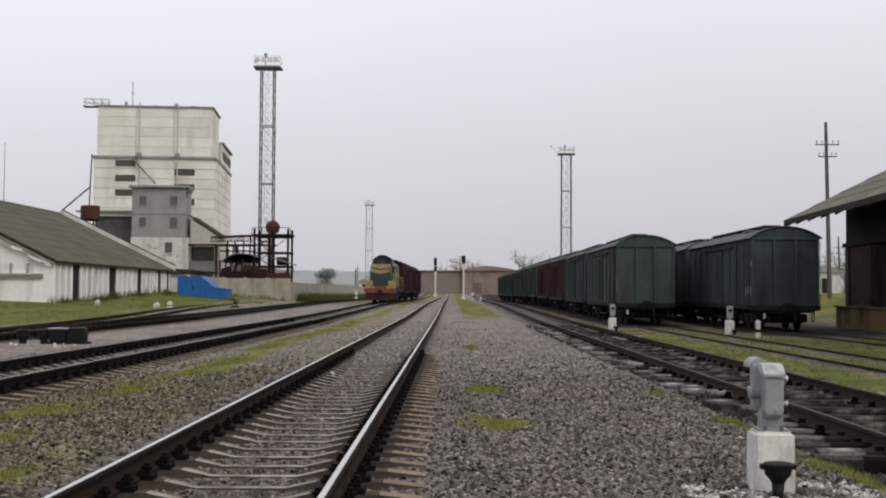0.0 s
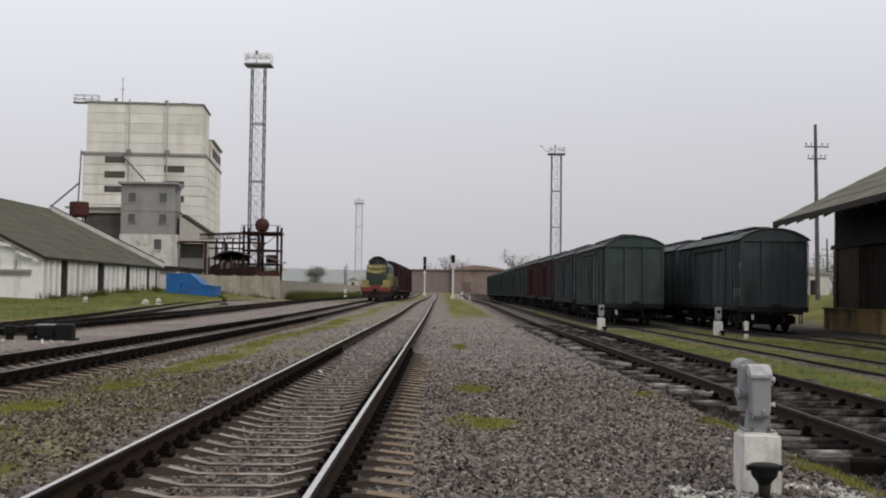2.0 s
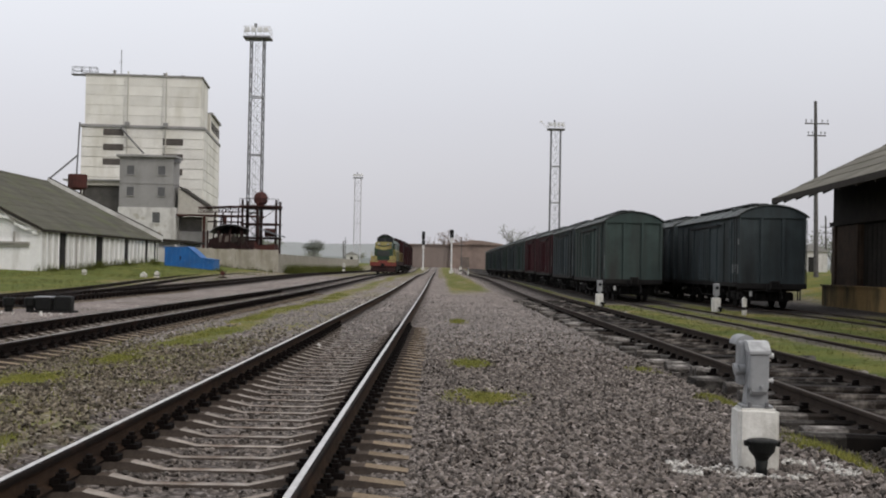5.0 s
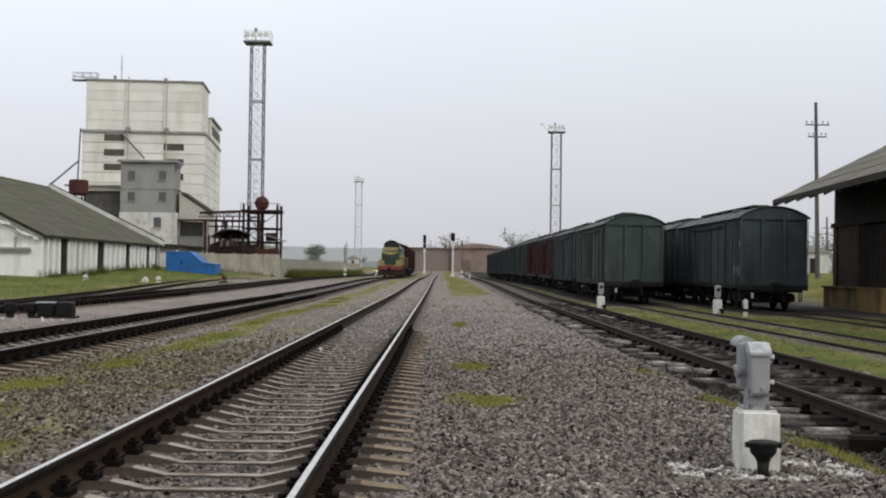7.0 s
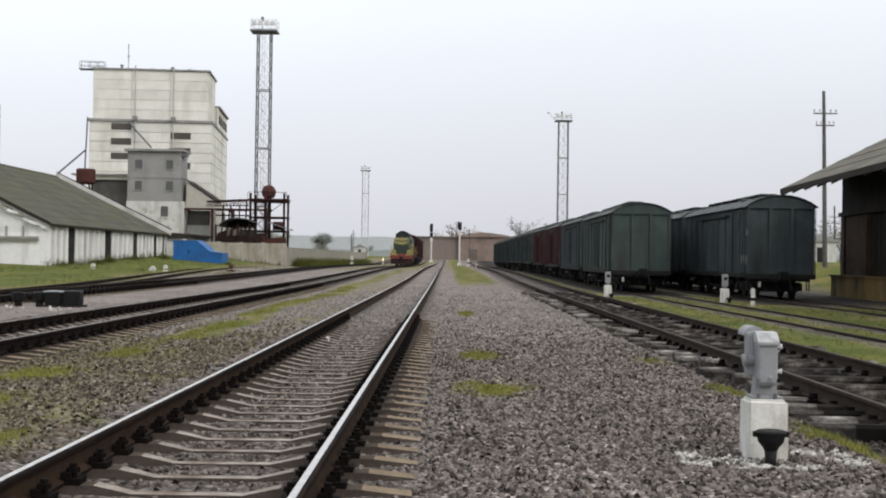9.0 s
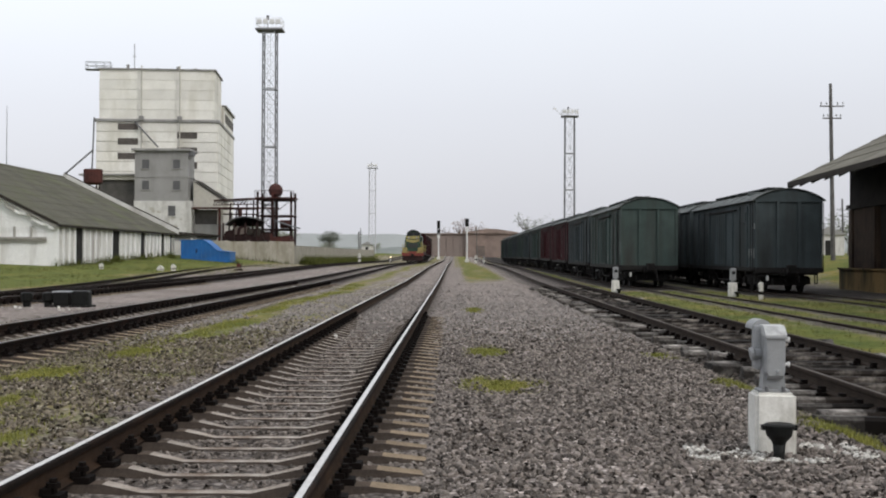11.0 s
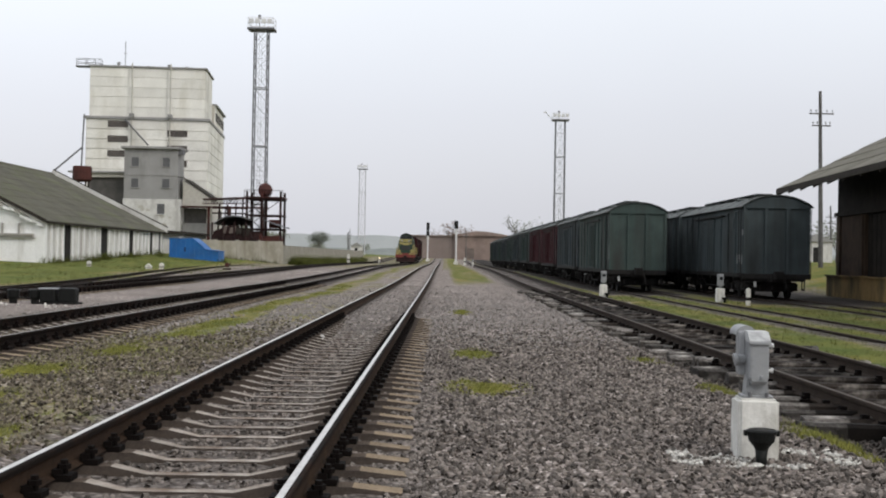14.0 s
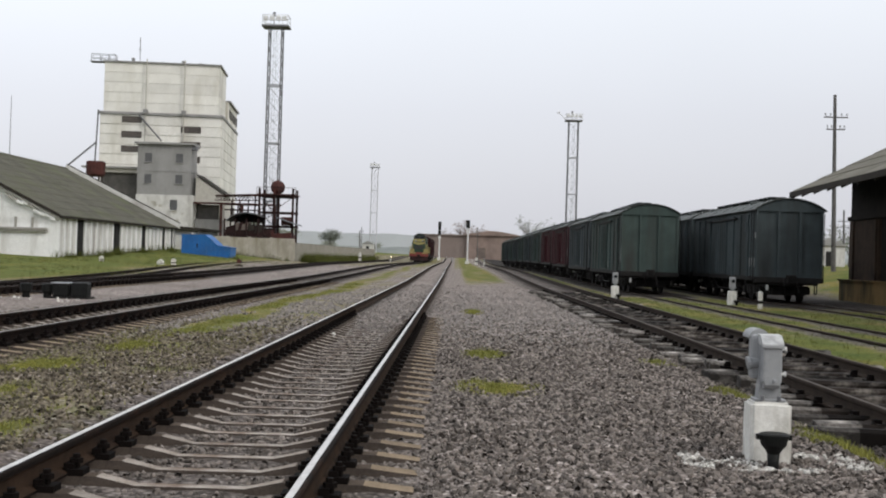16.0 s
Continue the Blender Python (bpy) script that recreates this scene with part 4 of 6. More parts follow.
for wagon in (green, grey, red):
    part("stencil_marking", Shape().box(-1.436, -1.431, 0.62, 0.74, 1.6, 2.3).box(-1.436, -1.431, 5.6, 5.72, 1.3, 1.6), "stencil", wagon, "worn white stencilled bar")
for k in range(4):
    part("stencil_marking", Shape().box(-1.438, -1.431, 0.75 + k * 0.42, 0.86 + k * 0.42, 1.5 + 0.1 * (k % 2), 1.9), "stencil", shed_wagon, "worn white stencilled bar")
part("stencil_marking", Shape().box(-1.438, -1.431, 0.62, 0.80, 2.75, 3.0), "stencil", shed_wagon, "worn white stencilled bar")


# ---- the moving train ----
def locomotive():
    """A six-axle shunting locomotive; origin on the rails at its near coupler, 17.2 m long."""
    t = thing("shunting_locomotive", pose(0, 0, 0), "green and yellow diesel shunting locomotive with red buffer beam", "locomotive")
    part("frame", Shape().box(-1.45, 1.45, 0.7, 16.5, 1.05, 1.5), "rust_dark", t)
    beam = part("buffer_beam", Shape().box(-1.55, 1.55, 0.5, 0.72, 0.92, 1.58, 0.03), "loco_red", t, "red buffer beam")
    part("beam_stripe", Shape().box(-1.5, -0.55, 0.47, 0.51, 1.38, 1.54).box(0.55, 1.5, 0.47, 0.51, 1.38, 1.54), "loco_yellow", beam)
    part("plough", Shape().prism([(0.46, 0.25), (0.72, 0.2), (0.72, 0.66), (0.55, 0.66)], "x", -1.45, 1.45).box(-1.4, 1.4, 0.56, 0.72, 0.6, 0.93), "rust_dark", t)
    part("coupler", Shape().box(-0.13, 0.13, 0.0, 0.6, 0.93, 1.15).box(-0.22, 0.22, 0.0, 0.25, 0.86, 1.22, 0.03), "black", t)
    for x in (-1.1, 1.1):
        part("end_locker", Shape().box(x - 0.34, x + 0.34, 0.62, 1.5, 1.6, 2.1, 0.03), "loco_yellow", t, "yellow end locker")
    hood = part("hood", Shape().prism([(-0.98, 1.5), (0.98, 1.5), (0.98, 3.5), (0.85, 3.75), (-0.85, 3.75), (-0.98, 3.5)], "y", 0.95, 3.4), "loco_green", t)
    part("radiator_grille", Shape().box(-0.7, 0.7, 0.91, 0.95, 2.1, 2.7), "loco_roof", hood)
    s = Shape()
    s.add([(-0.95, 0.93, 3.74), (0.95, 0.93, 3.74), (0.95, 0.93, 2.98), (0.0, 0.93, 2.78), (-0.95, 0.93, 2.98), (-0.95, 0.955, 3.74), (0.95, 0.955, 3.74), (0.95, 0.955, 2.98), (0.0, 0.955, 2.78), (-0.95, 0.955, 2.98)],
          [(0, 1, 2, 3, 4), (5, 6, 7, 8, 9), (0, 1, 6, 5), (1, 2, 7, 6), (2, 3, 8, 7), (3, 4, 9, 8), (4, 0, 5, 9)])
    part("chevron", s, "loco_yellow", hood, "yellow chevron panel")
    s = Shape()
    for a in (-1, 1):
        s.prism([(a * 0.95, 3.46), (a * 0.95, 3.37), (0, 3.15), (0, 3.28)], "y", 0.90, 0.945)
    part("chevron_line", s, "loco_green", hood)
    for x in (-0.55, 0.55):
        part("headlight", Shape().bar((x, 0.86, 3.5), (x, 0.98, 3.5), 0.13, 12), "galv", hood)
    cab = part("cab", Shape().prism([(-1.25, 1.5), (1.25, 1.5), (1.25, 3.0), (1.0, 3.75)] + arch(0.94, 4.15, 4.66) + [(-1.0, 3.75), (-1.25, 3.0)], "y", 3.4, 6.4), "loco_green", t)
    part("roof_visor", Shape().prism(arch(1.0, 4.12, 4.72) + arch(0.92, 4.08, 4.6)[::-1], "y", 3.1, 6.6), "loco_roof", cab)
    part("cab_brow", Shape().box(-0.95, 0.95, 3.36, 3.4, 3.76, 4.3), "loco_roof", cab)
    for x in (-0.46, 0.46):
        part("cab_window", Shape().box(x - 0.36, x + 0.36, 3.33, 3.38, 3.82, 4.2), "dark_glass", cab)
    for x in (-1.12, 1.12):
        part("cab_front_panel", Shape().box(x - 0.08, x + 0.08, 3.37, 3.4, 1.6, 2.9), "loco_yellow", cab, "pale yellow panel")
    for x in (-1.26, 1.26):
        part("cab_side_panel", Shape().box(x - 0.02, x + 0.02, 3.6, 6.2, 1.65, 2.66), "loco_olive", cab, "dull olive-yellow side panel")
        part("cab_side_window", Shape().box(x - 0.13 * (1 if x > 0 else -1) - 0.06, x - 0.13 * (1 if x > 0 else -1) + 0.06, 4.0, 5.8, 3.1, 3.6), "dark_glass", cab)
    part("cab_band", Shape().box(-1.27, 1.27, 3.42, 6.38, 2.7, 2.9), "loco_yellow", cab)
    long_hood = part("long_hood", Shape().prism([(-1.0, 1.5), (1.0, 1.5), (1.0, 3.75), (0.7, 4.1), (-0.7, 4.1), (-1.0, 3.75)], "y", 6.4, 16.0), "loco_green", t)
    part("hood_band", Shape().box(-1.02, 1.02, 6.5, 15.9, 2.7, 2.9), "loco_yellow", long_hood)
    for y in (8.0, 11.0, 14.0):
        part("roof_fan", Shape().turned([(0.5, 0), (0.5, 0.18)], (0, y, 4.08), 14), "loco_roof", long_hood)
    s = Shape()
    for x in (-1.45, 1.45):
        for y in (0.7, 2.0, 3.3, 6.6, 9.0, 11.5, 14.0, 16.3):
            s.bar((x, y, 1.5), (x, y, 2.55), 0.02, 5)
        s.bar((x, 0.7, 2.55), (x, 3.3, 2.55), 0.02, 5).bar((x, 6.6, 2.55), (x, 16.3, 2.55), 0.02, 5)
    part("handrail", s, "loco_yellow", t)
    part("fuel_tank", Shape().box(-1.2, 1.2, 6.9, 10.3, 0.35, 1.05, 0.08), "black", t)
    for y in (3.9, 13.3):
        bogie = part("bogie", Shape().box(-1.15, -0.92, y - 2.3, y + 2.3, 0.5, 0.95, 0.05).box(0.92, 1.15, y - 2.3, y + 2.3, 0.5, 0.95, 0.05).box(-1.0, 1.0, y - 0.3, y + 0.3, 0.6, 1.0), "black", t)
        for yy in (y - 1.8, y, y + 1.8):
            s = Shape().bar((-1.05, 0, 0), (1.05, 0, 0), 0.09, 8)
            for x in (-0.797, 0.797):
                s.bar((x - 0.065, 0, 0), (x + 0.065, 0, 0), 0.525, 18)
                s.bar((x - 0.085, 0, 0), (x + 0.085, 0, 0), 0.17, 6)
            part("wheelset", s, "black", bogie, at=pose(0, yy, 0.525))
    return t


loco = locomotive()
brown = covered_wagon("wagon_brown", "red-brown covered goods wagon coupled to the locomotive", "wagons of the moving train", "wagon_brown")
TRAIN = [loco, brown] + [copy_thing(brown, pose(0, 0, 0)) for _ in range(2)]


# ---- left side: warehouse, elevator, mast, fence ----
def warehouse():
    t = thing("warehouse", pose(0, 0, 0), "long whitewashed warehouse with mossy slate roof on a grass bank", "warehouse")
    x0, x1, y0, y1, eave, ridge = -53.8, -30.0, 90.0, 127.5, 3.5, 9.6
    spans = [(y0, 94.4), (96.5, 104.5), (107.0, 113.9), (115.8, 121.9), (123.5, 125.6), (126.9, y1)]
    for a, b in spans:
        # recessed panels take the greyer whitewash, painting shade between the pilasters
        part("wall_panel", Shape().box(x1 - 0.3, x1, a, b, -0.2, eave), "whitewash", t)
        n = max(2, round((b - a) / 1.7))
        for k in range(n + 1):
            y = a + 0.14 + (b - a - 0.28) * k / n
            part("pilaster", Shape().box(x1, x1 + 0.13, y - 0.17, y + 0.17, -0.2, eave - 0.1), "whitewash_wall", t)
    for (_, a), (b, _) in zip(spans, spans[1:]):
        d = part("door", Shape().box(x1 - 0.2, x1 - 0.04, a, b, -0.1, eave - 0.1), "dark_door", t, "dark plank door")
        m = (a + b) / 2
        part("door_plank", Shape().box(x1 - 0.04, x1 - 0.01, m - 0.05, m + 0.05, 0.2, eave - 0.2), "dark_door", d)
    # near gable, with a long window
    xm = (x0 + x1) / 2
    s = Shape().prism([(x0, -0.2), (x1 - 0.3, -0.2), (x1 - 0.3, eave), (xm, ridge - 0.25), (x0, eave)], "y", y0, y0 + 0.3)
    g = part("gable_wall", s, "whitewash_wall", t)
    rb = random.Random(21)
    for k in range(12):
        z = -0.1 + k * 0.42
        cut = max(0.0, z + 0.42 - 3.3) * 2.0
        part("board", Shape().box(x0 + 0.2 + cut, x1 - 0.35 - cut, y0 - 0.03 - rb.uniform(0, 0.02), y0 - 0.002, z, z + 0.41), "whitewash_wall", g)
    # lean-to ledge across the gable, with short studs standing on it
    ledge = part("ledge", Shape().box(x0 + 1.0, -30.7, y0 - 0.42, y0 - 0.055, 2.38, 2.52).box(x0 + 1.0, -30.7, y0 - 0.3, y0 - 0.055, 2.2, 2.38), "verge", t, "weathered ledge across the gable")
    for x in (-35.6, -34.4, -33.1, -31.84):
        part("stud", Shape().box(x - 0.07, x + 0.07, y0 - 0.2, y0 - 0.06, 2.52, 3.3), "verge", ledge)
    for k in range(9):
        x = -33.6 + k * 0.42
        z = 3.55 + (x1 + 0.3 - x) * 0.49 - 0.35 - rb.uniform(0.1, 0.35)
        part("broken_board", Shape().prism([(x - 0.2, z - rb.uniform(-0.05, 0.15)), (x + 0.24, z - rb.uniform(0.1, 0.3)), (x + 0.2, z + rb.uniform(-0.05, 0.1)), (x - 0.18, z + 0.22)], "y", y0 - 0.5 + rb.uniform(0, 0.1), y0 - 0.36 + rb.uniform(0, 0.06)), rb.choice(("whitewash_wall", "whitewash_wall", "verge")), t, "broken eaves board")
    part("corner_pier", Shape().box(-30.62, x1 + 0.06, y0 - 0.1, y0 - 0.055, -0.2, 3.45), "whitewash_wall", t)
    part("far_gable", Shape().prism([(x0, -0.2), (x1 - 0.3, -0.2), (x1 - 0.3, eave), (xm, ridge - 0.25), (x0, eave)], "y", y1 - 0.3, y1), "whitewash_wall", t)
    part("back_wall", Shape().box(x0, x0 + 0.3, y0 + 0.3, y1 - 0.3, -0.2, eave), "whitewash_wall", t)
    # roof slopes as courses of sheets
    run, up = (x1 + 0.3) - xm, ridge - 0.12 - 3.5
    rows, cols = 9, 16
    for side in (1, -1):
        slope = part("roof", Shape().prism([(xm, ridge - 0.12), (xm + side * run, ridge - 0.12 - up), (xm + side * run, ridge - 0.2 - up), (xm, ridge - 0.22)], "y", y0 - 0.5, y1 + 0.5), "slate", t, "mossy grey slate roof")
        if side < 0:
            continue
        for r in range(rows):
            for c in range(cols):
                a, b = r / rows, (r + 1.06) / rows
                ya = y0 - 0.5 + (y1 - y0 + 1.0) * c / cols
                yb = ya + (y1 - y0 + 1.0) / cols - 0.015
                s = Shape().prism([(xm + run * a, ridge - 0.1 - up * a), (xm + run * min(b, 1.01), ridge - 0.075 - up * min(b, 1.01)), (xm + run * min(b, 1.01), ridge - 0.11 - up * min(b, 1.01)), (xm + run * a, ridge - 0.118 - up * a)], "y", ya, yb)
                part("roof_sheet", s, "slate", slope)
        part("verge_board", Shape().prism([(xm, ridge - 0.03), (xm + run + 0.05, ridge - 0.03 - up), (xm + run + 0.05, ridge - 0.24 - up), (xm, ridge - 0.24)], "y", y0 - 0.58, y0 - 0.5), "timber", t, "dark weathered verge board")
        part("barge_rail", Shape().prism([(xm + 5, ridge - 0.3 - up * 5 / run), (xm + run, ridge - 0.3 - up), (xm + run, ridge - 0.42 - up), (xm + 5, ridge - 0.42 - up * 5 / run)], "y", y0 - 0.5, y0 - 0.42), "verge", t)
        # gable parapet at the far end, standing above the slates
        part("parapet", Shape().prism([(xm, ridge + 0.32), (xm + run + 0.1, ridge + 0.32 - up), (xm + run + 0.1, ridge - 0.25 - up), (xm, ridge - 0.25)], "y", y1 + 0.5, y1 + 0.85), "whitewash", t, "pale gable parapet")
        part("coping", Shape().prism([(xm, ridge + 0.42), (xm + run + 0.15, ridge + 0.42 - up), (xm + run + 0.15, ridge + 0.33 - up), (xm, ridge + 0.33)], "y", y1 + 0.62, y1 + 0.95), "timber", t)
    part("ridge_cap", Shape().prism([(xm - 0.25, ridge - 0.18), (xm, ridge + 0.02), (xm + 0.25, ridge - 0.18)], "y", y0 - 0.5, y1 + 0.5), "slate", t)
    part("gutter", Shape().box(xm + run, xm + run + 0.1, y0 - 0.4, y1 + 0.4, ridge - 0.32 - up, ridge - 0.2 - up), "timber", t)


warehouse()


def window(parent, x0, x1, z0, z1, y, depth=0.12, frame_mat="verge"):
    """A framed dark window on a wall that faces the camera at y."""
    f = Shape()
    f.box(x0 - 0.08, x0, y - depth, y, z0, z1).box(x1, x1 + 0.08, y - depth, y, z0, z1).box(x0 - 0.08, x1 + 0.08, y - depth, y, z1, z1 + 0.08).box(x0 - 0.12, x1 + 0.12, y - depth - 0.08, y, z0 - 0.1, z0)
    w_ = part("window", f, frame_mat, parent)
    part("pane", Shape().box(x0, x1, y - 0.05, y - 0.02, z0, z1), "dusty_glass", w_)


def elevator():
    t = thing("grain_elevator", pose(-46, 185, 0) @ pose(0, 0, 0, 0, 0, 5.5) @ pose(46, -185, 0), "tall cream panelled grain elevator with dark louvre windows", "grain elevator")
    blocks = [("lower_block", -55.3, -36.85, 185.0, 212.0, 0.2, 21.75), ("upper_block", -54.9, -37.45, 185.3, 195.6, 22.15, 29.8), ("middle_block", -52.0, -36.95, 195.6, 211.6, 22.15, 25.5)]
    ra = random.Random(5)
    for name, x0, x1, y0, y1, z0, z1 in blocks:
        b = part(name, Shape().box(x0, x1, y0, y1, z0, z1), "joint", t)
        n = round((z1 - z0) / 1.56)
        h = (z1 - z0) / n
        for r in range(n):
            gap = 0.045 if name == "lower_block" else 0.022
            za, zb = z0 + r * h + gap, z0 + (r + 1) * h - gap
            if name != "middle_block":
                for c in range(3):
                    xa, xb = x0 + (x1 - x0) * c / 3, x0 + (x1 - x0) * (c + 1) / 3
                    part("panel", Shape().box(xa + 0.02, xb - 0.02, y0 - 0.12 - ra.uniform(0, 0.025), y0, za, zb), "panel_white", b)
            m = 2 if y1 - y0 < 12 else 5
            for c in range(m):
                ya, yb = y0 + (y1 - y0) * c / m, y0 + (y1 - y0) * (c + 1) / m
                part("panel", Shape().box(x1, x1 + 0.12, ya + 0.03, yb - 0.03, za, zb), "panel_white", b)
    part("cornice", Shape().box(-55.55, -36.6, 184.6, 212.4, 21.754, 22.146), "cement_grey", t)
    part("roof_slab", Shape().box(-55.1, -37.1, 184.9, 196.2, 29.8, 30.02), "cement_grey", t)
    part("middle_roof", Shape().box(-52.2, -36.5, 195.6, 212.2, 25.5, 25.8), "cement_grey", t)
    for k in range(5):
        part("side_window", Shape().box(-36.83, -36.77, 196.8 + k * 3.1, 199.0 + k * 3.1, 23.1, 24.5), "bay_dark", t, "dark side window")
    for x0, z_list in ((-52.0, (20.5, 18.2, 15.95)), (-43.0, (19.22, 16.87, 14.6))):
        for z in z_list:
            w_ = part("louvre_window", Shape().box(x0, x0 + 3.05, 184.80, 184.846, z, z + 1.0), "bay_dark", t, "dark louvred opening")
            for k in range(4):
                part("slat", Shape().box(x0, x0 + 3.05, 184.76, 184.80, z + 0.07 + k * 0.25, z + 0.13 + k * 0.25), "bay_brown", w_)
    for x in (-48.4, -42.6):
        part("pipe", Shape().bar((x, 184.6, 16.0), (x, 184.6, 30.4), 0.1, 8), "joint", t)
        part("pipe_hood", Shape().box(x - 0.35, x + 0.35, 184.2, 184.85, 22.0, 22.6), "cement_grey", t)
    part("chute", Shape().bar((-49.35, 184.5, 21.65), (-45.7, 183.6, 17.75), 0.13, 8), "mast_grey", t)
    part("down_pipe", Shape().bar((-55.5, 184.5, 22.3), (-55.75, 184.2, 14.0), 0.12, 8), "mast_grey", t)
    part("spout", Shape().bar((-55.6, 184.3, 17.3), (-59.5, 182.0, 13.2), 0.14, 8), "mast_grey", t)
    # roof gantry and aerial
    s = Shape()
    for x in (-57.0, -55.6, -54.4, -53.3):
        for y in (185.4, 186.6):
            s.bar((x, y, 29.9), (x, y, 31.0), 0.04, 5)
    for z in (30.4, 31.0):
        for y in (185.4, 186.6):
            s.bar((-57.0, y, z), (-53.3, y, z), 0.04, 5)
    s.box(-57.1, -53.2, 185.3, 186.7, 29.75, 29.9)
    part("roof_gantry", s, "mast_grey", t)
    part("aerial", Shape().bar((-49.9, 187, 30.0), (-49.9, 187, 34.1), 0.07, 6).bar((-50.15, 187, 32.2), (-49.65, 187, 32.2), 0.05, 5), "galv", t)
    for x, h in ((-50.9, 0.8), (-43.2, 0.6), (-40.5, 0.35), (-46.3, 0.3)):
        part("roof_vent", Shape().turned([(0.22, 0), (0.22, h * 0.7), (0.35, h * 0.75), (0.1, h)], (x, 187, 30.1), 10), "cement_grey", t)


elevator()


def annex():
    t = thing("elevator_annex", pose(0, 0, 0), "grey rendered annex tower with whitewashed ground storey", "annex building")
    part("upper_wall", Shape().box(-45.5, -37.9, 170.0, 174.0, 8.9, 16.0), "cement_grey", t)
    part("ground_wall", Shape().box(-45.6, -37.4, 169.9, 174.5, 0.3, 8.9), "whitewash", t, "patchy whitewashed ground storey")
    part("roof_slab", Shape().box(-45.9, -37.5, 169.5, 174.4, 16.0, 16.3), "cement_grey", t)
    part("string_course", Shape().box(-45.6, -37.8, 169.93, 174.05, 12.2, 12.4), "cement_grey", t)
    for x in (-44.45, -40.05):
        for z in (13.5, 10.5):
            window(t, x, x + 1.0, z, z + 1.25, 170.0, 0.06, frame_mat="cement_grey")
    window(t, -40.7, -39.65, 6.75, 8.2, 169.9, 0.06, frame_mat="whitewash")
    part("roof_hood", Shape().box(-38.1, -37.2, 170.2, 171.4, 15.3, 15.95), "mast_grey", t)
    rp = random.Random(12)
    for _ in range(9):
        x, z, q = rp.uniform(-45.3, -38.4), rp.uniform(5.0, 8.5), rp.uniform(0.15, 0.5)
        part("bare_patch", Shape().prism([(x + q * rp.uniform(0.7, 1.2) * math.cos(a), z + 0.7 * q * rp.uniform(0.7, 1.2) * math.sin(a)) for a in (0, 0.9, 1.8, 2.7, 3.6, 4.5, 5.4)], "y", 169.886, 169.896), "joint", t, "bare patch where whitewash has fallen")
    # recess behind the tank: a solid box, its shade painted dark
    part("dark_bay", Shape().box(-51.2, -45.6, 172.5, 184.6, 3.0, 12.0), "bay_dark", t, "solid dark box standing for a shaded bay")
    part("bay_beam", Shape().box(-51.4, -45.6, 172.0, 184.6, 12.0, 12.6), "joint", t)
    part("bay_roof", Shape().box(-54.0, -45.6, 171.6, 184.6, 12.6, 12.85), "cement_grey", t)


annex()


def side_gallery():
    t = thing("side_gallery", pose(0, 0, 0), "lean-to loading gallery with sloping roof beside the elevator", "gallery")
    part("sloping_wall", Shape().prism([(-37.35, 8.0), (-37.35, 11.75), (-33.4, 9.2), (-33.4, 8.0)], "y", 171.0, 176.0), "joint", t)
    part("sloping_roof", Shape().prism([(-37.35, 12.05), (-33.0, 9.2), (-33.0, 9.1), (-37.35, 11.95)], "y", 170.8, 176.4), "timber", t)
    part("deck_beam", Shape().box(-37.3, -25.0, 169.6, 170.6, 7.75, 8.0), "rust", t)
    # solid dark box paints the shade of the bay under the deck
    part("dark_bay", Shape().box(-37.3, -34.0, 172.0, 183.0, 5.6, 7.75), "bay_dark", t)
    part("end_wall", Shape().box(-34.0, -33.2, 171.5, 176.0, 5.6, 8.0), "joint", t)
    part("lower_wall", Shape().box(-37.3, -31.2, 171.0, 183.0, 0.3, 5.6), "cement_grey", t)
    part("white_sheet", Shape().prism([(-32.9, 2.0), (-31.0, 2.0), (-31.2, 5.0), (-32.4, 5.9), (-32.9, 5.7)], "y", 170.6, 170.7), "whitewash", t, "leaning white sheet")
    for x in (-33.4, -30.4, -25.6):
        part("post", Shape().box(x - 0.15, x + 0.15, 169.7, 170.2, 0.3, 8.0), "rust", t)


side_gallery()


def red_tank():
    t = thing("tank", pose(-48.4, 160.0, 0), "rust-red steel tank raised on legs", "tank")
    part("vessel", Shape().turned([(1.0, 0.0), (1.25, 0.25), (1.25, 1.9), (1.15, 2.05)], (0, 0, 10.6), 18), "rust", t, smooth=False)
    for k in range(4):
        a = math.pi / 4 + k * math.pi / 2
        part("leg", Shape().bar((0.9 * math.cos(a), 0.9 * math.sin(a), 0.2), (0.9 * math.cos(a), 0.9 * math.sin(a), 10.7), 0.1, 6), "rust_dark", t)


red_tank()


